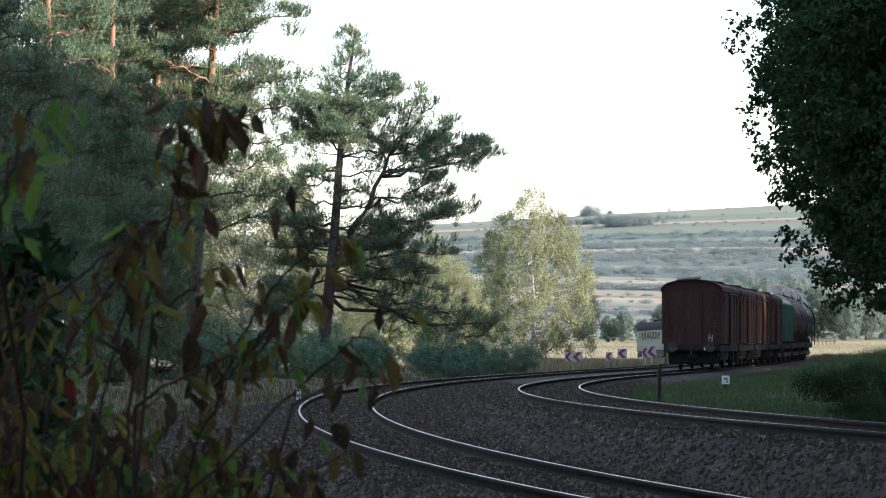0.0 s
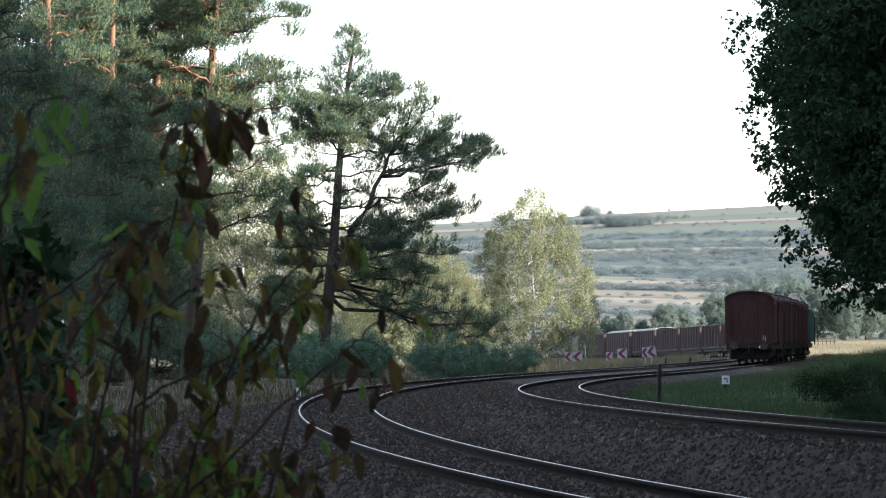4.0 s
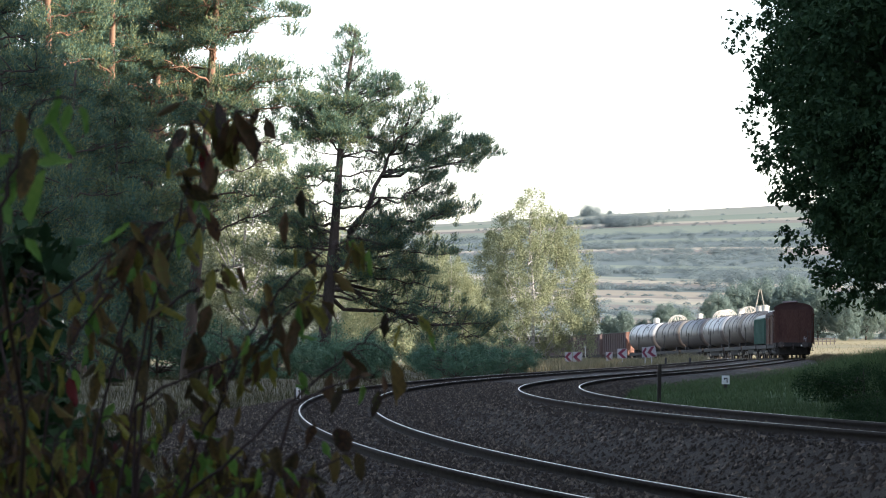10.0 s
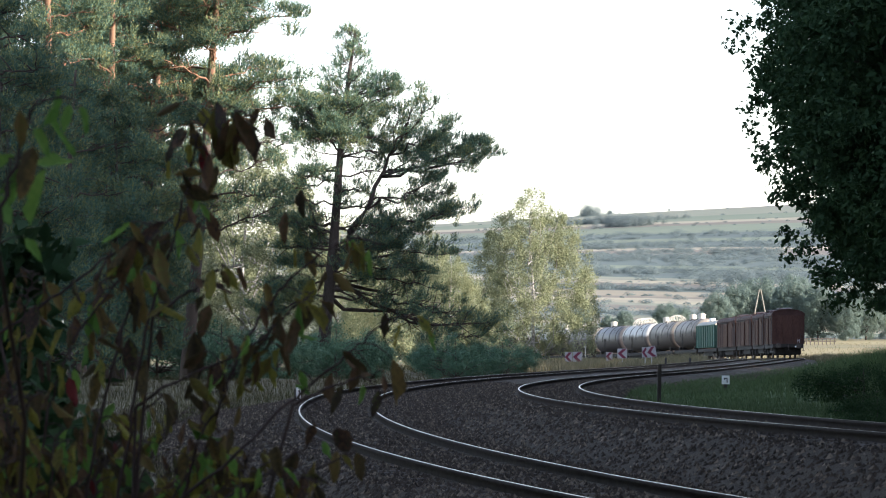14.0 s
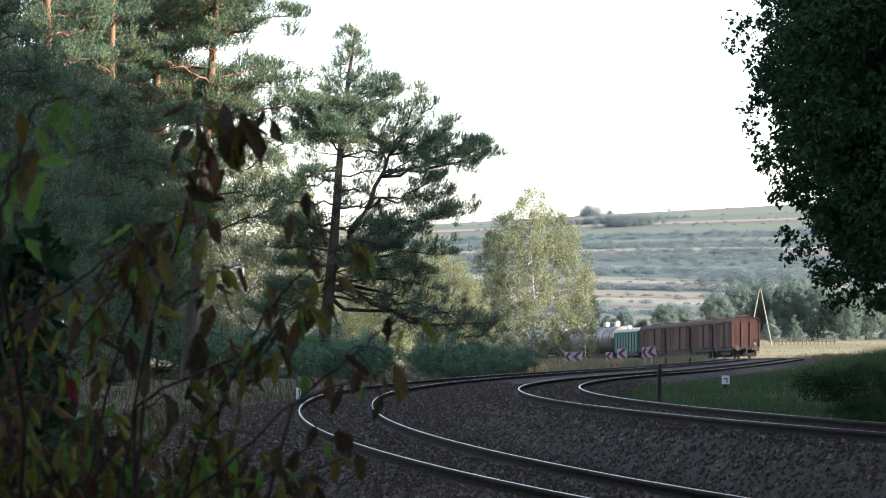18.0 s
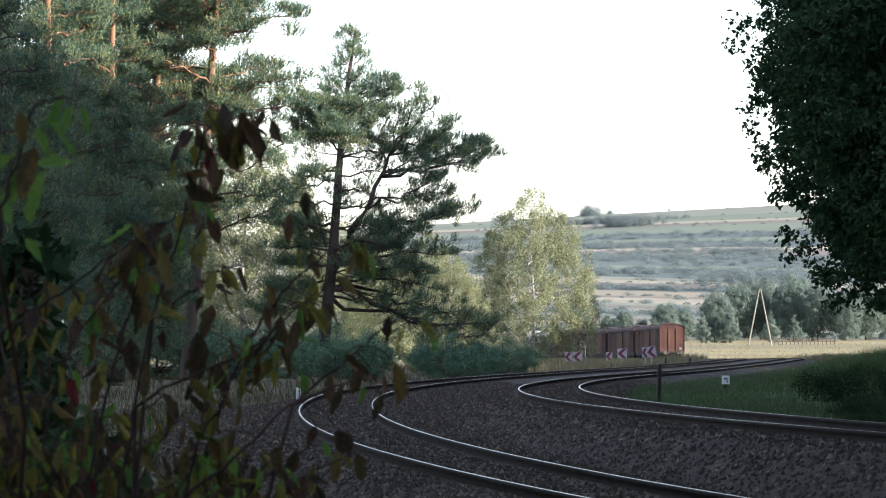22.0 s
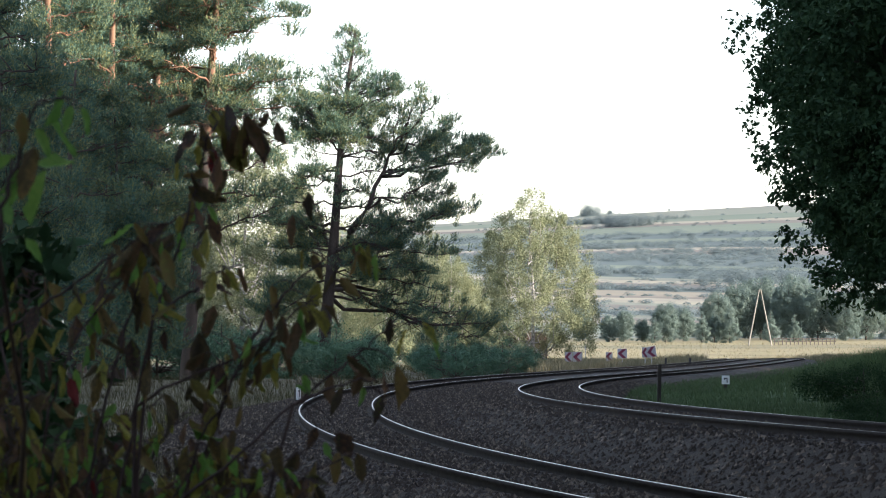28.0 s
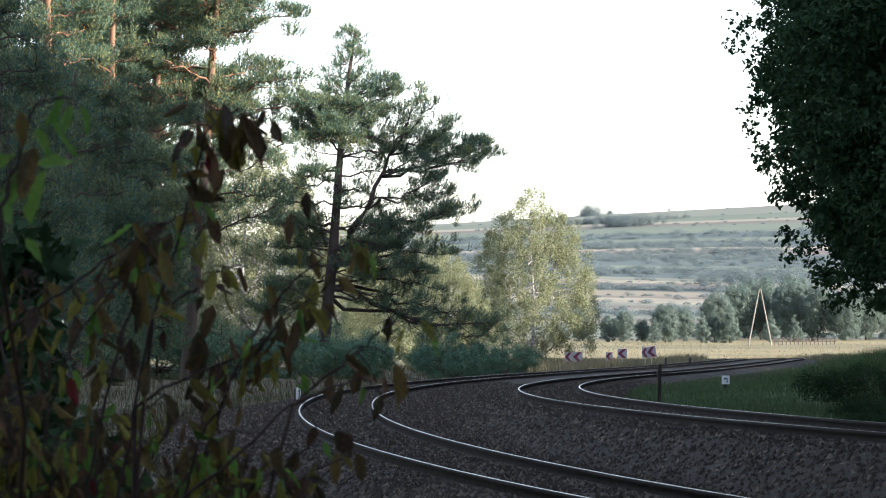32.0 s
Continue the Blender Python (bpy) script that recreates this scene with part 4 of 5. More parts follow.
def locomotive(label):
    t = thing("locomotive", label, "locomotive")
    L, W, z0, ze, zr = 15.4, 1.45, 1.25, 3.6, 4.6
    underframe(t, L)
    body = [(-W, z0), (W, z0), (W, ze), (-W, ze)]
    bm = B()
    box(bm, (0, 0, (z0 + ze) / 2 - 0.0), (2 * W, L - 0.5, ze - z0), 0.1)
    b = part("body", bm, "loco_green", t, "green painted body")
    for sx in (-1, 1):
        part("waist_band", box(B(), (sx * (W + 0.004), 0, z0 + 0.82), (0.02, L - 0.9, 0.42)), "loco_lime", t, "pale green band")
        part("skirt", box(B(), (sx * (W - 0.05), 0, 0.92), (0.08, L - 1.2, 0.6), 0.02), "under", t, "dark grimy skirt")
        for y in (-6.6, 6.6):
            part("cab_window", box(B(), (sx * (W + 0.012), y, 3.0), (0.03, 0.95, 0.8), 0.01), "glass", t)
            part("cab_door", box(B(), (sx * (W + 0.012), y * 0.84, 2.45), (0.03, 0.62, 1.9), 0.01), "loco_lime", t)
        for y in (-4.2, -2.8, -1.4, 0.0, 1.4, 2.8, 4.2):
            part("side_window", box(B(), (sx * (W + 0.012), y + 0.7, 3.05), (0.03, 0.34, 0.62), 0.01), "glass", t)
            bm = B()
            for k in range(6):
                box(bm, (sx * (W + 0.015), y, 2.62 + 0.13 * k), (0.04, 0.9, 0.07), 0, Euler((0, sx * 0.5, 0)))
            part("louvre_grille", bm, "loco_roof", t)
    for sy in (-1, 1):
        y = sy * (L / 2 - 0.2)
        bm = B()
        box(bm, (0, y, z0 + 0.75), (2 * W - 0.2, 0.5, 1.5), 0.15)
        part("nose", bm, "loco_green", t, "green nose")
        for x in (-0.68, 0.68):
            part("windscreen", box(B(), (x, sy * (L / 2 - 0.245), 3.1), (1.05, 0.05, 0.62), 0.02), "glass", t)
            part("headlight", rod(B(), (x, y + sy * 0.25, 1.75), (x, y + sy * 0.3, 1.75), 0.14, 14), "white", t)
        buffers(t, sy * (L / 2 + 0.06), sy)
        coupling(t, sy * (L / 2 + 0.05), sy)
        bogie(t, sy * 4.4, False)
    bm = B()
    shell(bm, roof_line(W + 0.02, zr - ze, 14, ze), -L / 2 + 0.4, L / 2 - 0.4)
    part("roof", bm, "loco_roof", t, "dark arched roof")
    for sy in (-1, 1):
        bm = B()
        end_cap(bm, [(W * 0.98, ze)] + roof_line(W * 0.98, zr - ze - 0.05, 14, ze)[1:-1] + [(-W * 0.98, ze)], sy * (L / 2 - 0.45) - 0.03, 0.06)
        part("roof_end", bm, "loco_roof", t)
    for y in (-4, -1, 2.4):
        part("roof_fan", rod(B(), (0, y, zr - 0.05), (0, y, zr + 0.15), 0.6, 18), "loco_roof", t)
    part("exhaust", box(B(), (0, 0.8, zr + 0.1), (0.5, 0.8, 0.3), 0.04), "loco_roof", t)
    part("fuel_tank", box(B(), (0, 0, 0.72), (2.5, 3.4, 0.7), 0.12), "under", t)
    return t


SPEED, REAR = 10.94, 80.95
TRAIN = []            # (thing, station of its middle at the start)
WHEELS = []


def build_train():
    s = REAR
    first, wheels = boxcar("dark red-brown covered boxcar at the tail of the train")
    WHEELS.extend(wheels)
    # reflectors and lamp bracket on the last wagon
    for x in (-0.72, 0.62):
        part("tail_reflector", box(B(), (x, -6.46, 0.98), (0.1, 0.03, 0.12), 0.008), "white", first)
    bm = B()
    for p, q in (((0.94, 1.3), (0.96, 1.62)), ((0.80, 1.36), (0.82, 1.66)), ((0.81, 1.5), (0.95, 1.48))):
        rod(bm, (p[0], -6.44, p[1]), (q[0], -6.44, q[1]), 0.02, 6)
    part("lamp_bracket", bm, "sign_white", first, "pale lamp bracket")
    TRAIN.append((first, s + 6.88))
    s += 13.76
    plain, _ = boxcar("rusty red covered boxcar with sliding doors")
    TRAIN.append((plain, s + 6.88))
    s += 13.76
    for _ in range(2):
        c = copy_thing(plain, Matrix())
        TRAIN.append((c, s + 6.88))
        s += 13.76
    TRAIN.append((green_wagon("green ribbed hopper wagon with a pale arched roof"), s + 6.3))
    s += 12.6
    kinds = [("pale grey tank car with a darker brown belly", "tank_cream", (), (-2.6, 2.4)), ("cream tank car with arched hand rails on top", "tank_cream", (-2.5,), (3.2,)),
             ("white tank car with arched hand rails on top", "tank_white", (-1.0, 1.9), ()), ("dark grey tank car with one dome", "tank_grey", (), (2.2,)),
             ("cream tank car with arched hand rails on top", "tank_cream", (0.4,), ()), ("white tank car with dark plates beside the dome", "tank_white", (), (-1.8,))]
    for label, mat, hoops, domes in kinds:
        TRAIN.append((tank_car(label, mat, hoops, domes), s + 6.725))
        s += 13.45
    g_end = gondola("dark brown open wagon with an orange end", "gondola_end")
    g = gondola("dark brown ribbed open wagon")
    g_load = gondola("dark brown ribbed open wagon with a pale covered load", "gondola", True)
    TRAIN.append((g_end, s + 6.37))
    s += 12.74
    for k, base in enumerate((g, g, g, g_load, g_load, g)):
        used = any(o is base for o, _ in TRAIN)
        TRAIN.append((copy_thing(base, Matrix()) if used else base, s + 6.37))
        s += 12.74
    TRAIN.append((locomotive("green and pale green diesel locomotive with a dark roof"), s + 8.0))


def on_line(s, reach=3.8):
    """Pose of a wagon whose middle is at station s, carried by its two axles."""
    x0, y0, z0, _ = on_track(BX, BY, BT, BZ, s - reach)
    x1, y1, z1, _ = on_track(BX, BY, BT, BZ, s + reach)
    turn = math.degrees(math.atan2(x1 - x0, y1 - y0))
    tilt = math.degrees(math.atan2(z1 - z0, 2 * reach))
    return pose((x0 + x1) / 2, (y0 + y1) / 2, (z0 + z1) / 2 + 0.006, tilt, 0, -turn)


# ---- trees ----
def bent(p, q, sag=0.0, wig=0.05, n=6):
    """A slightly crooked line from p to q."""
    p, q = np.asarray(p, float), np.asarray(q, float)
    t = np.linspace(0, 1, n)[:, None]
    L = np.linalg.norm(q - p)
    out = p + (q - p) * t + np.array([[0, 0, 1.0]]) * (sag * L * 4 * t * (1 - t))
    out[1:-1] += rng.normal(0, wig * L / n, (n - 2, 3))
    return out


def needle_plate(C, D, c, r, n, out, flat=0.4):
    """A flat pad of pine shoots round c: fuller on top, its shoots turned up and outwards."""
    s = unit(n) * (rng.random(n) ** 0.45)[:, None]
    s[:, 2] = np.where(s[:, 2] < 0, s[:, 2] * 0.45, s[:, 2])
    d = np.array([0, 0, 0.9]) + s * np.array([0.8, 0.8, 0.4]) + unit(n) * 0.4 + out * 0.35
    C.append(c + s * np.array([r, r, r * flat]))
    D.append(d / (np.linalg.norm(d, axis=1, keepdims=True) + 1e-9))


def pine(height, trunk_r, limbs, pad=1.0, tufts=60, size=0.26, lean=(0, 0), bark="bark_dark", label="", fork=None, needles=9, bare=0.35, flat=0.75, thick=6.5):
    """A Scots pine. limbs: (height on the trunk, across, away, height of the tip, fullness), each carrying flat pads of needle shoots on its outer part."""
    t = thing("pine_tree", label, "tree")
    wood, C, D = Limbs(), [], []
    tz = np.linspace(0, 1, 14)
    tr = np.outer(tz, [lean[0], lean[1], height]) + np.stack([0.12 * np.sin(tz * 7) * tz, 0.12 * np.cos(tz * 5) * tz, 0 * tz], 1)
    wood.add(tr, trunk_r * (1 - tz * 0.86) + 0.015, 10)
    stems = [(tr, np.array(q)) for q in limbs]
    if fork:
        z, top, low, high = fork
        p = np.array([np.interp(z, tr[:, 2], tr[:, i]) for i in range(3)])
        line = bent(p, top, -0.04, 0.12, 9)
        wood.add(line, np.linspace(trunk_r * 0.72, 0.06, 9), 8)
        for x, ze, full in low + high:
            stems.append((line, np.array([np.clip(ze - rng.uniform(0.2, 1.6), z + 1.2, top[2]), x, rng.uniform(-0.35, 0.35) * x, ze, full])))
    for spine, (z, x, y, ze, full) in stems:
        p = np.array([np.interp(z, spine[:, 2], spine[:, i]) for i in range(3)])
        q = np.array([x, y, ze])
        ln = np.linalg.norm(q - p)
        d = (q - p) / (ln + 1e-9)
        line = bent(p, q, rng.uniform(-0.08, 0.08), 0.26, 9)
        wood.add(line, np.linspace(min(trunk_r * 0.36, 0.02 + ln * 0.013), 0.012, 9), 6)
        for k in range(int(ln * 1.4)):
            # bare twigs on the inner part
            b = line[rng.integers(1, 6)]
            wood.add(bent(b, b + unit(1)[0] * np.array([1, 1, 0.8]) * rng.uniform(0.3, 0.9), 0.05, 0.3, 4), np.linspace(0.014, 0.005, 4), 4)
        n_pad = max(5, int(ln * thick))
        for k in range(n_pad):
            f = bare + (1 - bare) * (k + rng.random()) / n_pad if k else 1.0
            b = np.array([np.interp(f * 8, np.arange(9), line[:, i]) for i in range(3)])
            wide = (0.3 + 0.16 * ln * (1.2 - f)) * pad
            e = b + np.array([rng.normal(0, 0.75), rng.normal(0, 0.75), rng.normal(0.05, 0.42)]) * wide + d * wide * 0.4
            if not k:
                e = b
            wood.add(bent(b, e, 0.05, 0.15, 4), np.linspace(0.02, 0.007, 4), 4)
            r = (0.17 + 0.018 * ln) * full * pad * rng.uniform(0.6, 1.4)
            needle_plate(C, D, e, r, max(5, int(tufts * (r / 0.4) ** 2.2)), d, flat)
    put("trunk", wood.mesh("trunk"), bark, t, "rough scaly bark, limbs spreading")
    put("crown", tuft_mesh("crown", np.concatenate(C), np.concatenate(D), size, needles), "needle", t, "dense blue-green needle tufts")
    return t


def random_limbs(n, z0, z1, l0, l1, rise=0.1, lean=(0, 0), full=1.0):
    """Limbs spiralling up a trunk of that lean (metres at each metre of height), from length l0 to l1."""
    out = []
    for k in range(n):
        z = z0 + (z1 - z0) * (k + rng.random()) / n
        f = (z - z0) / (z1 - z0)
        ln = (l0 + (l1 - l0) * f) * rng.uniform(0.7, 1.2)
        a = radians(k * 137.5 + rng.uniform(-25, 25))
        out.append((z, ln * math.cos(a) + lean[0] * z, ln * math.sin(a) + lean[1] * z, z + ln * rng.uniform(-0.1, 0.3) + rise, full))
    return out


def leafy(name, label, height, crown_c, crown_r, leaves, size, mat, bark, trunk_r, limbs=14, clumps=70, clump_r=0.16, fill=0.45, seg=9, category="tree", droop=0.0, low=0.2, core=0, core_size=0.5, up=0.4, square=2.0, out=0.0, taper=0.0, boughs=0):
    """A broadleaf tree or shrub: trunk, limbs and clumps of leaves gathered towards an uneven outline."""
    t = thing(name, label, category)
    wood = Limbs()
    cc, cr = np.array(crown_c, float), np.array(crown_r, float)
    tz = np.linspace(0, 1, 10)
    tr = np.outer(tz, [cc[0] * 0.9, cc[1] * 0.9, height * 0.92]) + np.stack([0.02 * height * np.sin(tz * 6) * tz, 0.02 * height * np.cos(tz * 4) * tz, 0 * tz], 1)
    wood.add(tr, trunk_r * (1 - tz * 0.9) + 0.01, seg)
    d = unit(clumps)
    d /= (np.abs(d) ** square).sum(1, keepdims=True) ** (1 / square)
    rad = fill + (1 - fill) * rng.random(clumps) ** 0.6
    rad *= 1 + 0.08 * np.sin(d[:, 0] * 5 + 1) * np.cos(d[:, 2] * 6)
    ctr = cc + d * cr * rad[:, None]
    if boughs:
        # the clumps gather on boughs, which leave gaps between them
        own = np.arange(clumps) % boughs
        ctr = ctr[own] + rng.normal(0, 1, (clumps, 3)) * np.array([0.5, 0.5, 0.34]) + d[own] * (rng.random((clumps, 1)) * 0.9 - 0.8)
        d = d[own]
        far = (np.abs((ctr - cc) / cr) ** square).sum(1, keepdims=True) ** (1 / square)
        edge = 1 + 0.055 * np.sin(ctr[:, 2:] * 1.9 + ctr[:, 1:2] * 0.8) + 0.04 * np.sin(ctr[:, 2:] * 4.3 + ctr[:, :1])
        ctr = cc + (ctr - cc) / np.maximum(far / edge, 1.0)
    ctr[:, :2] = cc[:2] + (ctr[:, :2] - cc[:2]) * (1 - taper * (ctr[:, 2:3] - cc[2]) / cr[2])
    ctr[:, 2] = np.maximum(ctr[:, 2], low)
    for k in range(min(limbs, clumps)):
        q = ctr[k]
        z = max(height * 0.12, q[2] - rng.uniform(0.15, 0.4) * height)
        p = np.array([np.interp(z, tr[:, 2], tr[:, i]) for i in range(3)])
        ln = np.linalg.norm(q - p)
        wood.add(bent(p, q, 0.06 - droop, 0.2, 6), np.linspace(min(trunk_r * 0.5, 0.02 + ln * 0.014), 0.01, 6), 5)
    put("trunk", wood.mesh("trunk"), bark, t)
    per = leaves // clumps
    C, D = [], []
    for k in range(clumps):
        m = int(per * rng.uniform(0.6, 1.5))
        r = clump_r * cr.mean() * rng.uniform(0.6, 1.5)
        s = unit(m) * (r * rng.random(m) ** 0.55)[:, None]
        s[:, 2] *= 0.8
        if droop:
            s[:, 2] -= droop * np.abs(rng.normal(0, 1, m)) * r * 2
        C.append(ctr[k] + s)
        D.append(s / (np.linalg.norm(s, axis=1, keepdims=True) + 1e-9) + d[k])
    C, D = np.concatenate(C), np.concatenate(D)
    C[:, 2] = np.maximum(C[:, 2], 0.05)
    me = leaf_mesh("crown", C, size, up, face=D * out if out else None)
    put("crown", me, mat, t)
    if core:
        e = unit(core)
        e /= (np.abs(e) ** square).sum(1, keepdims=True) ** (1 / square)
        q = cc + e * cr * (0.93 * rng.random(core) ** 0.3)[:, None]
        q[:, 2] = np.maximum(q[:, 2], low + 0.6)
        put("inner_crown", leaf_mesh("inner_crown", q, core_size, up), mat, t)
    return t


def stand(ob, x, y, turn=0.0, lift=0.0, size=1.0):
    ob.matrix_world = pose(*spot(x, y, lift - 0.05), 0, 0, turn) @ Matrix.Scale(size, 4)
    return ob


def again(ob, x, y, turn, size=1.0):
    c = copy_thing(ob, Matrix())
    return stand(c, x, y, turn, 0, size)


def build_trees():
    # the old pine beyond the curve, its crown reaching over the line: (height on the trunk, reach across, height of the tip, fullness)
    west = [(11.8, -1.7, 13.6, 0.9), (11.6, -1.0, 12.6, 1.1), (11.3, -1.3, 11.8, 1.0), (10.6, -0.6, 10.6, 0.9), (9.8, -2.4, 8.7, 0.9), (9.5, -1.7, 9.0, 0.9), (10.1, -1.0, 9.5, 0.8), (6.8, -2.6, 7.3, 0.8),
            (7.2, -2.2, 7.7, 0.7), (6.0, -1.0, 6.8, 1.2), (6.3, -0.2, 7.1, 1.2), (5.2, -1.7, 5.3, 1.2), (4.6, -2.4, 4.1, 1.2), (4.1, -2.6, 3.1, 1.2), (4.9, -1.0, 3.8, 1.2), (5.7, -0.6, 6.0, 1.2)]
    east = [(4.9, 6.3, 5.8, 0.8), (4.6, 5.4, 4.1, 0.75), (5.3, 5.1, 5.0, 0.8), (4.1, 3.8, 3.8, 0.6), (3.8, 4.8, 2.5, 0.5), (4.1, 8.4, 2.5, 0.65), (3.8, 7.9, 1.9, 0.5), (4.2, 7.2, 2.9, 0.6),
            (6.0, 4.5, 6.9, 1.0), (5.7, 3.7, 6.1, 1.1), (6.3, 3.3, 7.2, 1.1), (5.2, 2.3, 4.6, 1.2), (12.3, 3.6, 13.4, 0.9), (13.1, 3.3, 14.2, 0.9), (4.4, 3.1, 3.2, 0.7)]
    high = [(7.8, 11.2, 1.1), (7.9, 10.6, 0.9), (6.4, 12.1, 0.9), (4.8, 13.5, 0.9), (5.5, 13.0, 0.7), (3.9, 12.8, 1.0), (6.7, 10.5, 0.7), (5.5, 11.1, 1.1), (2.7, 11.2, 1.1), (4.2, 11.6, 1.2), (6.0, 11.7, 1.0)]
    low = [(6.7, 8.1, 1.0), (6.1, 8.7, 1.0), (5.7, 9.5, 0.9), (6.3, 7.7, 0.8), (4.8, 9.8, 0.9)]
    limbs = [(z, x, rng.uniform(-0.4, 0.4) * abs(x) + rng.normal(0, 0.5), ze, full) for z, x, ze, full in west + east]
    limbs += random_limbs(34, 11.0, 16.3, 2.3, 0.25, 0.3, (0.095, 0), 0.9) + random_limbs(14, 10.4, 13.4, 2.6, 2.2, 0.2, (0.095, 0), 1.1)
    limbs += random_limbs(10, 4.9, 7.2, 2.6, 2.6, 0.0, (0.12, 0), 1.0) + random_limbs(12, 7.0, 10.6, 2.8, 2.6, 0.0, (0.1, 0), 0.8)
    p = pine(16.6, 0.34, limbs, 1.0, 56, 0.31, (1.6, 0), "bark_dark", "old dark pine with spreading limbs beside the line", (5.0, (3.3, 0.4, 10.6), low, high))
    stand(p, -5.9, 185)
    # the pine wood along the verge
    a = pine(21, 0.25, random_limbs(14, 5.6, 9.4, 3.0, 3.4, 0.1, (0.085, 0.01), 0.8) + random_limbs(42, 9.4, 20.6, 3.6, 1.2, 0.1, (0.085, 0.01), 1.1), 1.25, 46, 0.3, (1.8, 0.2), "bark_pine", "tall orange-barked pine at the edge of the wood", None, 8, 0.3, 0.6, 5.4)
    b = pine(18.5, 0.22, random_limbs(50, 2.2, 18.2, 3.4, 1.0, 0.0, (0, 0), 1.3), 1.3, 46, 0.3, (-0.3, 0), "bark_pine", "tall pine with a dense dark crown", None, 8, 0.22, 0.7, 5.0)
    c = pine(9.5, 0.14, random_limbs(36, 0.7, 9.2, 2.4, 0.5, 0.0, (0, 0), 1.2), 1.15, 40, 0.28, (0, 0), "bark_dark", "young bushy pine at the edge of the wood", None, 8, 0.2, 0.7, 4.5)
    stand(a, -9.72, 145, 0)
    stand(b, -13.0, 128, 40)
    stand(c, -10.8, 112, 0)
    for o, x, y, r, s in ((b, -12.0, 137, 120, 1.0), (a, -14.6, 152, 0, 1.05), (b, -17.2, 140, 250, 1.1), (a, -11.8, 146, 20, 0.98), (b, -16.0, 170, 10, 1.1), (a, -12.6, 160, 340, 1.05),
                          (c, -13.4, 118, 130, 1.15), (c, -11.6, 138, 15, 1.1), (b, -10.9, 88, 310, 0.8), (c, -9.6, 82, 100, 1.0), (c, -10.9, 128, 220, 0.95), (c, -15.8, 122, 60, 1.2),
                          (b, -16.5, 118, 75, 1.1), (c, -12.1, 104, 190, 1.05), (c, -16.9, 186, 30, 1.2), (c, -19.6, 182, 160, 1.25), (c, -14.4, 180, 280, 1.1)):
        again(o, x, y, r, s)
    # birches out in the sun
    k = leafy("birch_tree", "pale yellow-green birch in low sunlight", 12.6, (0, 0, 6.0), (4.5, 4.5, 6.3), 90000, 0.115, "birch_leaf", "bark_birch", 0.13, 30, 420, 0.1, 0.4, droop=0.4, low=0.4, out=0.4, taper=0.36)
    stand(k, 6.1, 262)
    again(k, 0.35, 236, 120, 0.6)
    again(k, -1.1, 300, 30, 0.85)
    again(k, -4.6, 318, 220, 0.9)
    again(k, -9.0, 330, 60, 1.0)
    again(k, -10.7, 206, 160, 1.1)
    again(k, -13.8, 215, 270, 0.9)
    y = leafy("sunlit_bush", "yellow-green bush catching the sun behind the pine", 2.6, (0, 0, 1.4), (1.6, 1.4, 1.3), 7000, 0.12, "birch_leaf", "bark_oak", 0.05, 10, 50, 0.22, 0.3, category="bush", low=0.1, out=0.7)
    stand(y, -3.3, 222)
    again(y, -1.2, 226, 90, 0.9)
    again(y, -6.4, 218, 200, 0.9)
    again(y, 4.9, 255, 40, 0.7)
    # dark thicket behind the outer curve
    h = leafy("thicket_bush", "dark blue-green thicket bush behind the track", 2.2, (0, 0, 1.0), (2.4, 1.8, 1.1), 16000, 0.08, "bush_leaf", "bark_oak", 0.05, 14, 90, 0.2, 0.5, category="bush", low=0.1, out=1.2)
    stand(h, 0.6, 176)
    for x, y, r, s in ((-3.6, 170, 80, 0.95), (3.0, 196, 160, 0.9), (-4.6, 165, 200, 1.1), (-6.8, 158, 250, 1.0), (0.2, 190, 20, 0.9), (-8.6, 150, 300, 1.1), (-11.0, 148, 110, 1.15), (-15.2, 172, 40, 1.2), (-18.4, 174, 190, 1.2), (-21.0, 178, 310, 1.2)):
        again(h, x, y, r, s)
    # the great oak beside the line, hanging in from the right
    o = leafy("oak_tree", "large dark oak overhanging the bank", 14.0, (0, 0, 7.0), (7.7, 7.7, 6.5), 230000, 0.13, "oak_leaf", "bark_oak", 0.45, 110, 4600, 0.036, 0.9, low=1.45, core=100000, core_size=0.22, square=3.4, out=0.3, taper=0.05, boughs=620)
    stand(o, 14.35, 77)
    # unseen trees along the bank and round behind the camera, added to cast shade
    w = leafy("woodland_tree", "dense dark broadleaf tree added out of view for shade", 16.0, (0, 0, 8.2), (6.6, 6.6, 8.0), 5000, 1.3, "oak_leaf", "bark_oak", 0.4, 20, 110, 0.16, 0.4, low=0.8, core=1900, core_size=2.2)
    stand(w, 24, 52)
    for i, (x, y) in enumerate(((17, 99), (18.5, 109), (20.5, 119), (26.5, 176), (12.6, 40), (14, 52), (17.5, 62), (16.5, 47), (20.5, 75), (21, 34), (19.5, 17), (25, 104), (30, 122), (33, 141), (38, 160), (33.5, 150), (31, 146), (29, 88), (30, 64), (31, 40), (30, 20), (19, 0), (17, -14), (8, -17), (-1, -15), (-10, -14), (-18, -8), (28, 4),
                               (13, -30), (2, -32), (-9, -31), (-20, -26), (-27, -10), (-16, 20), (-17, 44), (-23, 62), (-24, 34), (-26, 12), (40, 108), (42, 130), (40, 84), (42, 56), (45, 178), (41, 30), (44, 188), (30, 165), (31, 178), (63, 312), (53, 226), (57, 250), (60, 276), (66, 330))):
        far = y > 90
        again(w, x + (3.5 if far else 2.2 if y > 58 else 0), y, i * 67 % 360, 1.3 if y > 58 else 0.95 + 0.03 * (i * 5 % 8))
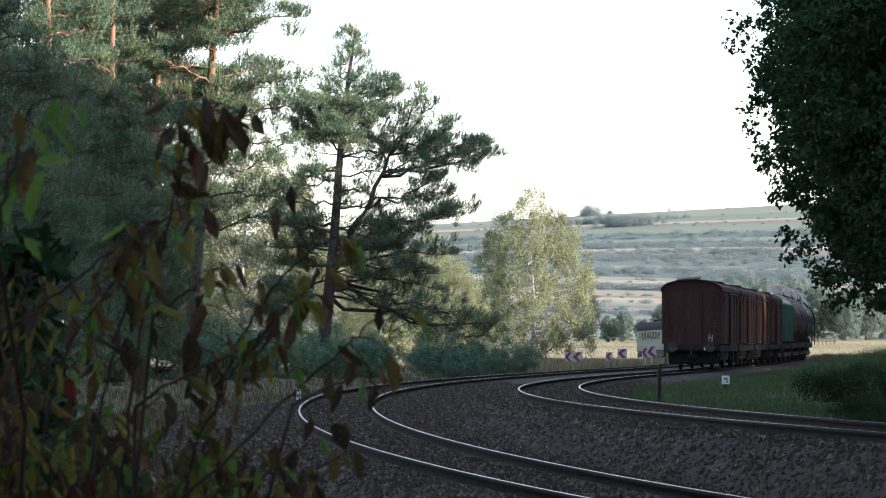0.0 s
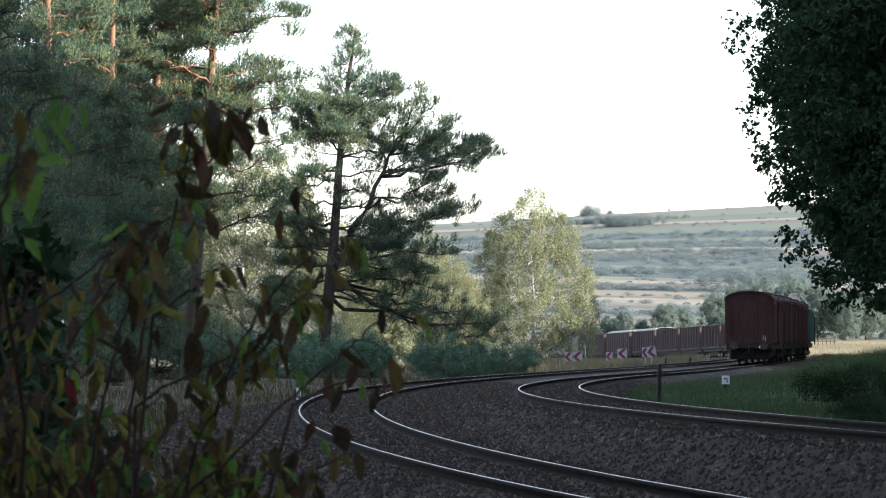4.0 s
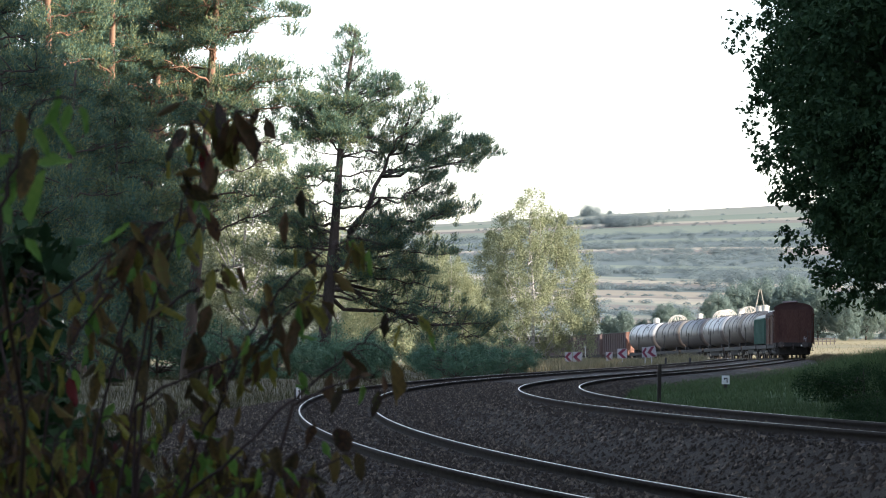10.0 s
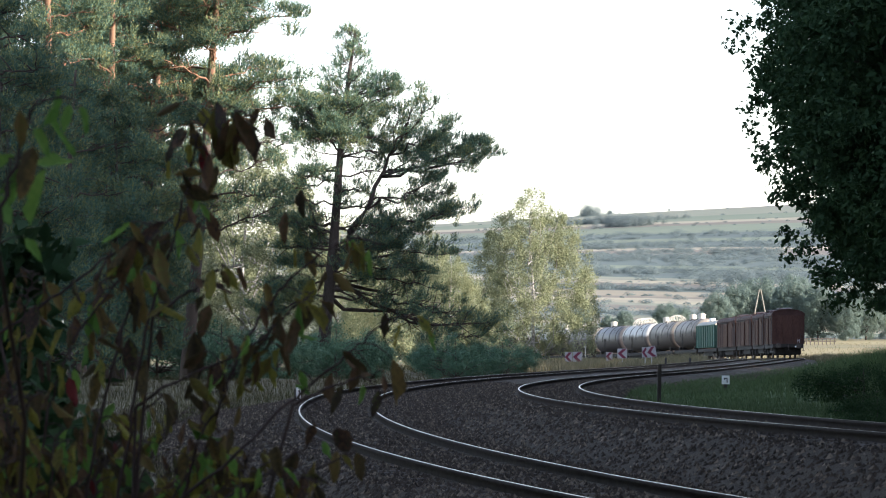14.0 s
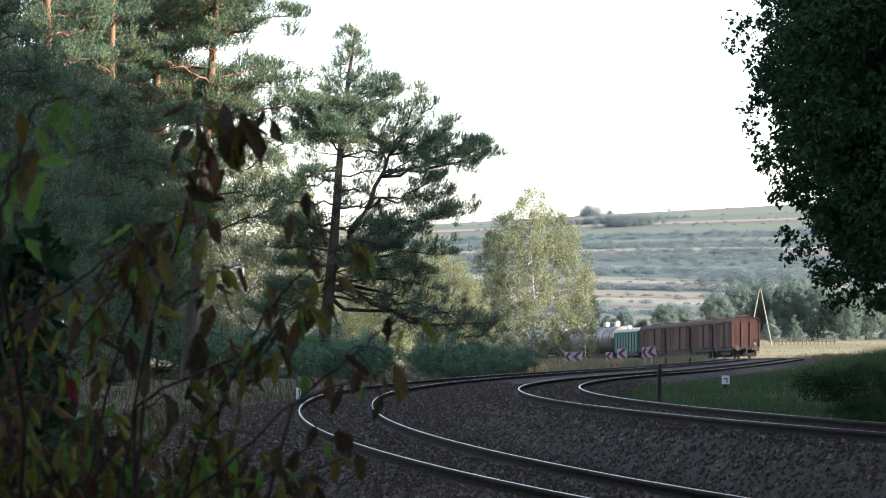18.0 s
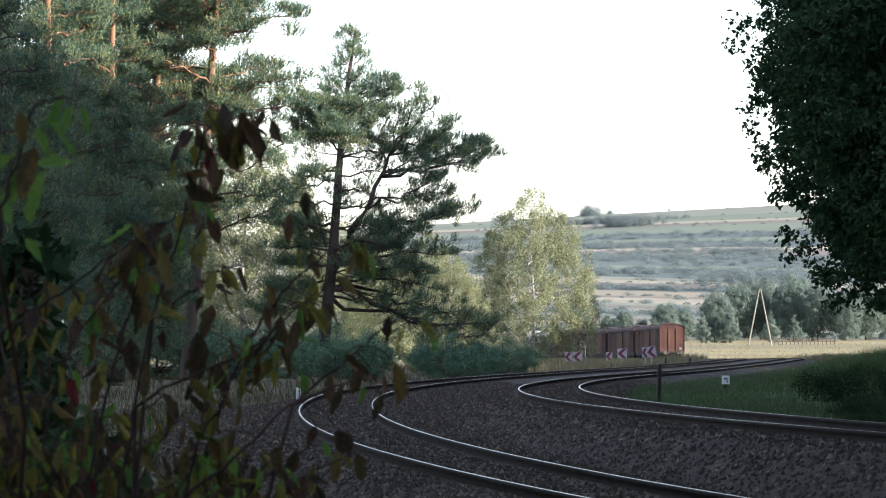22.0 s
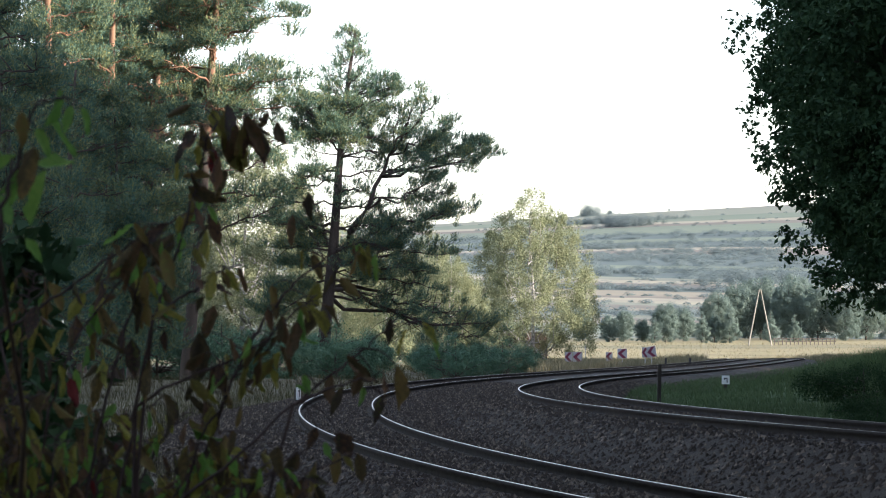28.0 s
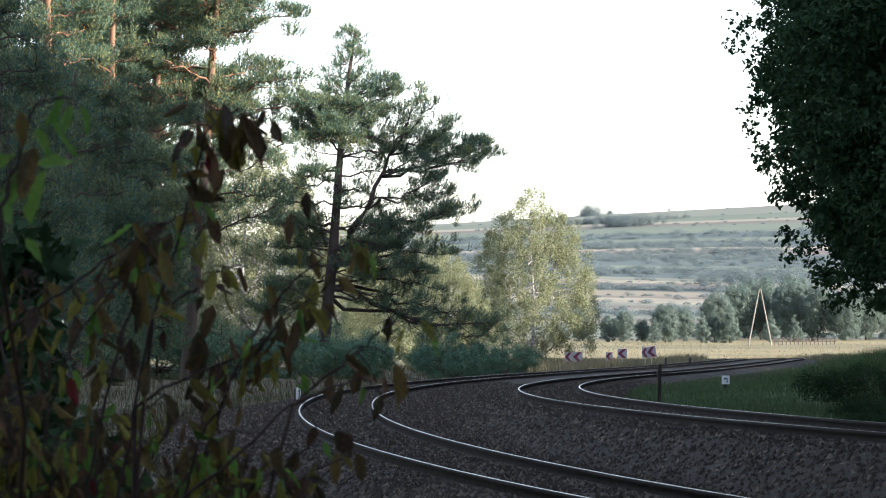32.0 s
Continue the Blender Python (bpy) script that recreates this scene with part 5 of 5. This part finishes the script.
    # shade row just outside the camera's view, added to darken the passing wagons
    for i, y in enumerate(range(212, 336, 10)):
        again(w, 0.1153 * y + 6.4 + 3 * (i % 2), y, i * 101 % 360, 0.78)
    # dark bushes added to stand in for the shaded grass under the oak
    m = leafy("bramble_bush", "low dark bushes added where grass lies in the oak's shade", 0.8, (0, 0, 0.3), (1.7, 1.3, 0.36), 9000, 0.05, "dark_bush", "bark_oak", 0.02, 12, 60, 0.24, 0.3, category="bush", low=0.03)
    stand(m, 9.2, 84)
    for i, (x, y) in enumerate(((10.6, 88), (8.3, 76), (9.8, 78), (11.6, 94), (10.3, 96), (7.8, 69), (9.3, 70), (7.0, 62), (8.5, 62), (12.8, 101), (11.4, 103), (6.4, 55), (7.8, 54), (11.3, 82), (13.2, 92), (10.9, 73))):
        again(m, x, y, i * 77 % 360, 0.45 + 0.04 * (i % 7))
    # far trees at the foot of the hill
    f = leafy("field_tree", "green tree at the foot of the hill, haze in its colour", 7.5, (0, 0, 3.7), (2.7, 2.7, 3.9), 26000, 0.15, "far_leaf", "bark_oak", 0.12, 12, 130, 0.19, 0.35, low=0.2, out=1.6, up=0.6, taper=0.35, core=2500, core_size=0.3)
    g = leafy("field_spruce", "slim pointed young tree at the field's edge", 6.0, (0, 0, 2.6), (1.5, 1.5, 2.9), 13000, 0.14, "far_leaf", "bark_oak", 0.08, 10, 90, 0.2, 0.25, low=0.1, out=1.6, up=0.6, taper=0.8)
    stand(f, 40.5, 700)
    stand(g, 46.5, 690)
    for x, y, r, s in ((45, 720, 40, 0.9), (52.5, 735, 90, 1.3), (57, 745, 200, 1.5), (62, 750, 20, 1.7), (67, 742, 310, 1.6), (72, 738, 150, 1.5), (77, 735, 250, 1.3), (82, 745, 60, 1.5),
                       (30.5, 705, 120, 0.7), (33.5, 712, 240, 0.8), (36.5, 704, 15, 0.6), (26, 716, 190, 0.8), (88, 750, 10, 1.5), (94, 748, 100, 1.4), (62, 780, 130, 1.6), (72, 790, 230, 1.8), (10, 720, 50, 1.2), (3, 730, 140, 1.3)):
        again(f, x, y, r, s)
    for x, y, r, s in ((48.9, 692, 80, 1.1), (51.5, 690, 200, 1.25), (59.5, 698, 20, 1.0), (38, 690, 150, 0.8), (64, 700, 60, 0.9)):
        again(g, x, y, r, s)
    # scrub along the terraces: rounded bushes in rows and loose groups
    C, D = [], []

    def bush(x, y, w, h):
        """A rounded bush of leaf sprays."""
        m = int(36 + 11.0 * w * h)
        e = unit(m)
        e[:, 2] = np.abs(e[:, 2])
        r = (0.35 + 0.65 * rng.random(m))[:, None]
        C.append(e * r * np.array([w / 2, w / 2, h]) + np.array([x, y, float(ground_z(x, y)[0])]))
        D.append(e * 0.7 + np.array([0.2, -0.3, 1.0]))

    def row(v, a, b, count, w, h, deep):
        """Bushes along the strip line v (distance plus slant), between two bearings."""
        for _ in range(count):
            t = rng.uniform(a, b)
            y = (v + rng.normal(0, deep)) / (1 + SLANT * t)
            k = rng.uniform(0.6, 1.5)
            bush(t * y, y, w * k, h * k * rng.uniform(0.8, 1.2))
    starts = [float(c[1:]) for c in STRIPS.split()]
    for c, v, v2 in zip([c[0] for c in STRIPS.split()], starts, starts[1:] + [2600.0]):
        if c == "S":
            row((v + v2) / 2, 0.0, 0.118, int(80 + (v2 - v) * 1.2), 6.5, 1.6, (v2 - v) * 0.3)
        else:
            row(v, 0.0, 0.118, 22, 3.0, 0.9, 1.5)
    for px, py, wide, y, n, w, h in ((1043, 0, 1.0, 2330, 16, 7.5, 8.0), (1078, 0, 0.4, 2360, 4, 5.0, 4.4), (900, 0, 2.6, 2340, 12, 6.0, 3.6), (1075, 0, 6.0, 2120, 90, 6.5, 4.8), (1110, 0, 3.0, 2060, 40, 6.5, 6.0),
                                     (1185, 0, 0.3, 2380, 2, 3.0, 2.0), (1320, 0, 5, 1500, 50, 5, 3.5), (1330, 0, 6, 1150, 70, 4, 3.5), (1180, 0, 4, 1560, 30, 5, 3.0), (1060, 0, 4, 1700, 34, 5, 3.0)):
        for _ in range(n):
            yy = y + rng.normal(0, 14)
            bush((px - 784) / 6800 * y + rng.normal(0, wide) * y / 800, yy, w * rng.uniform(0.6, 1.3), h * rng.uniform(0.6, 1.2))
    tagged(put("terrace_scrub", leaf_mesh("terrace_scrub", np.concatenate(C), 0.46, 0.4, 0.8, np.concatenate(D) * 2.2), "hill_leaf"), "scrub bushes and hedges along the terraced hillside, haze in their colour", "hedge", kind="stuff")


# ---- posts and signs ----
def post_plate(x, y, w, h, tall, label, bars, turn=0):
    t = thing("marker_post", label, "marker post", pose(*spot(x, y), 0, 0, turn), group="line markers")
    # thin and dark so that the camera sees little below the plate
    part("post", box(B(), (0, 0, tall / 2), (w * 0.45, 0.08, tall), 0.015), "post", t, "thin dark stake")
    pl = part("plate", box(B(), (0, -0.06, tall - h / 2 + 0.04), (w, 0.03, h), 0.006), "white", t, "white number plate")
    for bx, bz, bw, bh in bars:
        part("numeral_bar", box(B(), (bx, -0.079, tall - h / 2 + 0.04 + bz), (bw, 0.006, bh)), "black", pl)


def chevron_sign(x, y, z, w, h, turn, ground_post=True, tilt=0.0):
    t = thing("chevron_sign", "red and white chevron bend sign on a roadside post", "road sign", pose(*spot(x, y), 0, 0, turn), group="bend signs")
    if ground_post:
        part("post", rod(B(), (0, 0.05, 0), (0, 0.05, z + h * 0.4), 0.028, 10), "grey", t)
    board = part("board", box(B(), (0, 0, 0), (w, 0.03, h), 0.012), "sign_white", t, "white board")
    board.location, board.rotation_euler = (0, 0, z), (0, radians(tilt), 0)
    bm = B()
    q = w * 0.5
    vs = [(-q * 0.95, 0), (q * 0.1, h * 0.47), (q * 0.92, h * 0.47), (-q * 0.12, 0), (q * 0.92, -h * 0.47), (q * 0.1, -h * 0.47)]
    vv = [bm.verts.new((a, -0.019, b)) for a, b in vs]
    f1, f2 = bm.faces.new((vv[0], vv[3], vv[2], vv[1])), bm.faces.new((vv[0], vv[5], vv[4], vv[3]))
    g = bmesh.ops.extrude_face_region(bm, geom=[f1, f2])
    bmesh.ops.translate(bm, verts=[v for v in g["geom"] if isinstance(v, bmesh.types.BMVert)], vec=(0, -0.006, 0))
    part("chevron", bm, "sign_red", board, "dark red chevron")
    return t


def build_signs():
    post_plate(-3.55, 93, 0.21, 0.3, 0.62, "white concrete distance post beside the outer rail", [(0.02, 0.0, 0.03, 0.18), (-0.03, 0.06, 0.06, 0.03)], 66)
    post_plate(8.6, 117, 0.24, 0.26, 0.44, "white distance post in the grass beside the line", [(0.0, 0.05, 0.1, 0.03), (0.04, -0.02, 0.03, 0.12), (-0.04, 0.03, 0.03, 0.06)])
    t = thing("wooden_stake", "thin dark stake beside the line", "post", pose(*spot(4.72, 84), 0, 1, 0))
    part("stake", box(B(), (0, 0, 0.4), (0.085, 0.08, 0.95), 0.012), "post", t)
    part("cap", box(B(), (0, 0, 0.885), (0.1, 0.095, 0.02), 0.004), "post", t)
    d = 245
    k = d / 6800.0
    for cx, cz, w, h, turn, tl in ((1006, 632, 13, 17, -12, 0), (1022, 632, 17, 18, -8, 0), (1078, 631, 12, 15, -10, 0), (1101, 626, 17, 17, -6, 0), (1142, 624, 11, 18, -10, 0), (1153, 623, 16, 19, -14, -10)):
        x = (cx - 784) * k
        z = EYE_Z + (619 - cz) * k - spot(x, d)[2]
        chevron_sign(x, d + (0.4 if w < 12 else 0), z, w * k, h * k, turn, True, tl)
    # the electricity mast: two timber legs leaning together
    t = thing("timber_mast", "pale timber A-frame electricity mast in the field", "utility pole", pose(*spot(52.8, 640), 0, 0, 0))
    for sx in (-1, 1):
        part("leg", rod(B(), (sx * 2.0, 0, -0.3), (sx * 0.12, 0, 9.4), 0.14, 10, 0.09), "timber", t)
    part("top_bolt", box(B(), (0, 0, 9.2), (0.5, 0.3, 0.16), 0.02), "timber", t)
    # fence along the far field
    t = thing("field_fence", "low weathered paddock fence across the field", "fence", pose(0, 0, 0))
    for i in range(16):
        x = 56.5 + i * 0.68
        z = spot(x, 655)[2]
        part("fence_post", box(B(), (x, 655, z + 0.55), (0.14, 0.14, 1.3), 0.02), "sleeper", t)
    for hz in (0.55, 1.05):
        part("fence_rail", rod(B(), (56.2, 655, spot(56.2, 655)[2] + hz), (67.0, 655, spot(67, 655)[2] + hz), 0.06, 6), "sleeper", t)
    for x, y, h in ((1178, 640, 14), (1221, 648, 11)):
        px = (x - 784) * k
        t = thing("delineator", "short dark roadside stake", "post", pose(*spot(px, d), 0, 0, 0), group="roadside stakes")
        part("stake", box(B(), (0, 0, 0.42), (0.13, 0.1, 0.9), 0.02), "black", t)
        part("reflector", box(B(), (0.1, -0.02, 0.35), (0.12, 0.06, 0.2), 0.01), "white", t)
    t = thing("round_sign", "small pale round sign on a thin post", "road sign", pose(*spot((1036 - 784) * 0.05, 340), 0, 0, 0))
    part("post", rod(B(), (0, 0, 0), (0, 0, 1.7), 0.04, 8), "grey", t)
    part("disc", rod(B(), (0, -0.03, 1.6), (0, -0.06, 1.6), 0.11, 18), "sign_white", t)


# ---- foreground shrub ----
def leaf_variants(mat):
    """Drooping oval leaves, creased along the rib, wavy and curled."""
    out = []
    for k in range(8):
        bm = B()
        n = 7
        curl, fold, bend, roll = rng.uniform(-0.15, 0.45), rng.uniform(0.3, 1.3), rng.uniform(-0.5, 0.5), rng.uniform(-0.5, 0.5)
        wide = rng.uniform(0.17, 0.27)
        rows = []
        for i in range(n + 1):
            f = i / n
            w = wide * math.sin(math.pi * min(1, f * 0.93 + 0.05)) ** 0.8 * (1 - 0.3 * f) if 0 < i < n else 0.012
            w *= 1 + 0.14 * math.sin(i * 2.3 + k * 1.7)
            y = curl * f * f
            x0 = bend * 0.3 * f * f
            wave = 0.05 * math.sin(f * 9 + k)
            c, s = math.cos(roll * f), math.sin(roll * f)
            row = []
            for e, h in ((-1, fold * w + wave), (-0.5, fold * w * 0.35), (0, 0), (0.5, fold * w * 0.35), (1, fold * w * 0.8 - wave)):
                row.append(bm.verts.new((x0 + e * w * c - h * s, y + h * c + e * w * s, -f)))
            rows.append(row)
        for a, b in zip(rows[:-1], rows[1:]):
            for j in range(4):
                bm.faces.new((a[j], a[j + 1], b[j + 1], b[j]))
        for f in bm.faces:
            f.smooth = True
        me = bpy.data.meshes.new("leaf")
        bm.to_mesh(me)
        bm.free()
        me.materials.append(M[mat])
        out.append(me)
    return out


SWAY = []             # (branch, its base, degrees of sway)


def arching(x, z, reach, rise, n=5):
    """Points of a shoot that climbs and bows over sideways."""
    f = np.linspace(0, 1, n)
    return [(x + reach * q ** 1.6, z + rise * (q - 0.28 * q * q)) for q in f]


def build_shrub():
    base = Vector(spot(-0.55, 6.4))
    t = thing("dogwood_shrub", "dogwood shrub with drooping green, brown and purple autumn leaves", "shrub", Matrix.Translation(base))
    kinds = {k: leaf_variants(m) for k, m in (("turning", "leaf_autumn"), ("green", "leaf_green"), ("dark", "leaf_dark"), ("red", "leaf_red"))}
    # tall shoots: (along, up) points in metres, leaves, sway, size of the leaves, distance
    tall = [([(-0.537, 0.69), (-0.504, 0.856), (-0.475, 1.005), (-0.447, 1.088), (-0.419, 1.172), (-0.402, 1.246), (-0.386, 1.306), (-0.361, 1.334), (-0.328, 1.343), (-0.293, 1.327)], 22, 3.0, 1.1, 6.3),
            ([(-0.727, 0.975), (-0.625, 1.042), (-0.523, 1.116), (-0.449, 1.158), (-0.382, 1.204)], 12, 1.6, 1.0, 6.6),
            ([(-0.449, 0.69), (-0.328, 0.782), (-0.245, 0.861), (-0.171, 0.921), (-0.129, 0.954), (-0.087, 0.991), (-0.041, 1.0)], 5, 3.0, 1.0, 6.2),
            ([(-0.421, 0.69), (-0.337, 0.931), (-0.291, 1.005), (-0.245, 1.06), (-0.189, 1.107), (-0.133, 1.13), (-0.087, 1.116)], 13, 3.0, 1.0, 6.4)]
    side = [([(-0.504, 0.856), (-0.449, 0.893), (-0.31, 0.949), (-0.254, 1.005), (-0.208, 1.042)], 14, 2.6, 1.0, 6.3),
            ([(-0.588, 0.69), (-0.551, 0.875), (-0.514, 1.005), (-0.486, 1.107), (-0.458, 1.153)], 26, 1.6, 1.1, 6.5),
            ([(-0.671, 0.69), (-0.643, 0.856), (-0.606, 0.968), (-0.541, 1.051), (-0.504, 1.088)], 26, 1.0, 1.0, 6.7),
            ([(-0.727, 0.727), (-0.699, 0.875), (-0.69, 1.005), (-0.671, 1.079)], 24, 0.8, 1.0, 6.8),
            ([(-0.475, 1.005), (-0.421, 1.042), (-0.375, 1.07), (-0.356, 1.088)], 8, 2.4, 0.9, 6.3),
            ([(-0.43, 0.69), (-0.402, 0.801), (-0.356, 0.875), (-0.328, 0.931), (-0.282, 0.968)], 18, 1.6, 1.0, 6.35),
            ([(-0.245, 0.861), (-0.208, 0.875), (-0.133, 0.907), (-0.096, 0.875)], 4, 3.0, 1.0, 6.2),
            ([(-0.735, 1.134), (-0.698, 1.283), (-0.672, 1.352), (-0.62, 1.365)], 6, 1.4, 1.1, 4.8),
            ([(-0.764, 1.042), (-0.727, 1.134), (-0.708, 1.246), (-0.717, 1.301)], 9, 1.2, 1.1, 5.2)]
    # the crowded lower shoots
    lower = [(arching(x, 0.6, rng.uniform(-0.02, 0.16), rng.uniform(0.2, 0.5) * (1 - 0.6 * (x + 0.75) / 0.5)), 22, rng.uniform(0.5, 1.2), 0.9, rng.uniform(6.1, 6.9)) for x in np.linspace(-0.77, -0.30, 20)]
    lower += [(arching(x, 0.64, rng.uniform(0.08, 0.16), rng.uniform(0.1, 0.22)), 8, 1.5, 0.9, 6.1) for x in (-0.40, -0.35, -0.30)]
    # single leaves that stand out: along, up, length, lean, kind
    near_top = [(-0.407, 1.306, 0.046, 8, "dark"), (-0.382, 1.285, 0.057, -4, "red"), (-0.358, 1.246, 0.048, 6, "turning"), (-0.328, 1.334, 0.057, -14, "dark"), (-0.351, 1.334, 0.07, 10, "dark"),
                (-0.333, 1.292, 0.048, 6, "turning"), (-0.308, 1.325, 0.079, -12, "dark"), (-0.276, 1.325, 0.051, -42, "dark"), (-0.416, 1.352, 0.042, 70, "turning"), (-0.421, 1.218, 0.065, -60, "dark"), (-0.388, 1.185, 0.032, -20, "green")]
    near_mid = [(-0.376, 1.023, 0.054, 4, "dark"), (-0.402, 0.977, 0.082, -4, "dark"), (-0.208, 1.019, 0.056, 8, "dark"), (-0.171, 1.07, 0.046, -40, "turning"), (-0.222, 1.209, 0.046, -10, "dark"), (-0.249, 1.172, 0.048, 4, "dark"), (-0.226, 0.745, 0.056, 0, "dark")]
    near_side = [(-0.087, 1.003, 0.044, 10, "dark"), (-0.036, 0.997, 0.044, -30, "turning"), (-0.133, 0.917, 0.044, 8, "dark"), (-0.078, 0.926, 0.07, 6, "turning"), (-0.101, 0.875, 0.039, 10, "dark"), (-0.208, 0.824, 0.039, 14, "dark"), (-0.171, 0.815, 0.065, -12, "dark")]
    singles = {0: near_top, 3: near_mid, 2: near_side}
    u = leafy("undergrowth_shrub", "dense dark green undergrowth beside the dogwood", 1.7, (0, 0, 1.0), (0.42, 0.5, 0.72), 5200, 0.055, "dark_bush", "twig", 0.012, 30, 90, 0.2, 0.3, category="shrub", low=0.1)
    stand(u, -1.02, 8.4)
    again(u, -0.72, 8.9, 130, 0.75)
    again(u, -1.35, 9.2, 250, 1.2)
    for number, (pts, count, sway, big, depth) in enumerate(tall + side + lower):
        f = depth / 6.3
        line = np.array([[x * f, depth + rng.uniform(-0.03, 0.03), EYE_Z + (z - EYE_Z) * f] for x, z in pts]) - np.array(base)
        origin = line[0]
        seg = np.linspace(0, len(line) - 1, 5 * len(line))
        fine = np.stack([np.interp(seg, np.arange(len(line)), line[:, i]) for i in range(3)], 1) - origin
        for _ in range(2):
            fine[1:-1] = 0.25 * fine[:-2] + 0.5 * fine[1:-1] + 0.25 * fine[2:]
        fine[1:-1] += rng.normal(0, 0.0015, fine[1:-1].shape)
        wood = Limbs()
        wood.add(fine, np.linspace(0.0032, 0.0011, len(fine)), 6)
        leaves = []
        count = int(count * 1.35)
        for k in range(count):
            q = 0.1 + 0.9 * ((k + rng.random() * 0.8) / count) ** 0.75
            p = np.array([np.interp(min(q, 1) * (len(fine) - 1), np.arange(len(fine)), fine[:, i]) for i in range(3)])
            e = p + np.array([rng.choice([-1, 1]) * rng.uniform(0.006, 0.04), rng.uniform(-0.04, 0.04), rng.uniform(-0.015, 0.02)])
            wood.add(bent(p, e, 0.15, 0.05, 4), [0.0013, 0.001, 0.0008, 0.0007], 4)
            v = rng.random()
            kind = ("green" if v < 0.8 else "turning") if depth < 5.5 else ("dark" if v < 0.38 else "turning" if v < 0.86 else "green" if v < 0.995 else "red")
            leaves.append((e, rng.uniform(0.03, 0.066) * big, rng.normal(0, 24), rng.uniform(-180, 180), kind))
        for x, z, size, lean, kind in singles.get(number, ()):
            e = np.array([x * f, depth, EYE_Z + (z - EYE_Z) * f]) - np.array(base) - origin
            i = int(np.argmin(((fine - e) ** 2).sum(1)))
            wood.add(bent(fine[i], e, 0.15, 0.05, 5), [0.0013, 0.0012, 0.001, 0.0008, 0.0007], 4)
            leaves.append((e, size * 1.06, lean, rng.uniform(-35, 35) + rng.choice([0, 180]), kind))
        br = put("branch", wood.mesh("branch"), "twig", t)
        br.location = origin
        for e, ln, lean, spin, kind in leaves:
            lf = put("leaf", kinds[kind][rng.integers(8)], None, br)
            lf.matrix_local = pose(*e, 0, lean, 0) @ pose(0, 0, 0, rng.normal(0, 18), 0, spin) @ Matrix.Scale(ln, 4)
        SWAY.append((br, origin, sway))
        stem = Limbs()
        ground_end = np.array([rng.uniform(-0.08, 0.08), rng.uniform(-0.08, 0.08), 0])
        stem.add(bent(ground_end, origin, 0.04, 0.06, 7), np.linspace(0.0046, 0.003, 7), 6)
        put("stem", stem.mesh("stem"), "twig", t)


# ---- what moves ----
WIND = [(0, 1.0), (0.5, 1.6), (1, 1.25), (1.5, 0.73), (2, 0.68), (2.5, 1.05), (3, 0.68), (3.5, 0.8), (4.5, 0.65), (5.5, 0.55), (6, 0.27), (6.5, 0.41), (7, 0.18), (7.5, 0.32), (8, 0.45),
        (8.5, 0.27), (9, -0.02), (9.5, 0.9), (10, 0.41), (10.5, 0.6), (11, 0.45), (11.5, 0.68), (12, 0.73), (13, 0.6), (14, 0.42), (15.5, 0.38), (16.5, 0.3), (17.5, 0.07),
        (18, 0.1), (20, 0.1), (22, 0.13), (25, 0.1), (27.5, -0.03), (28.5, -0.1), (30, 0.04), (32, 0.08)]


def motions():
    for wagon, s in TRAIN:
        walk(wagon, [(t, on_line(s + SPEED * t)) for t in np.arange(0, 32.01, 1.0)])
    for w in WHEELS:
        walk(w, [(t, pose(w.location.x, w.location.y, 0.46, -math.degrees(SPEED * t / 0.46))) for t in np.arange(0, 32.01, 1 / 30)])
    for br, o, sway in SWAY:
        walk(br, [(t, pose(*o, 0, -sway * w, 0)) for t, w in WIND])


build_ground()
build_tracks()
build_trees()
build_signs()
build_train()
build_shrub()
build_grass()
motions()
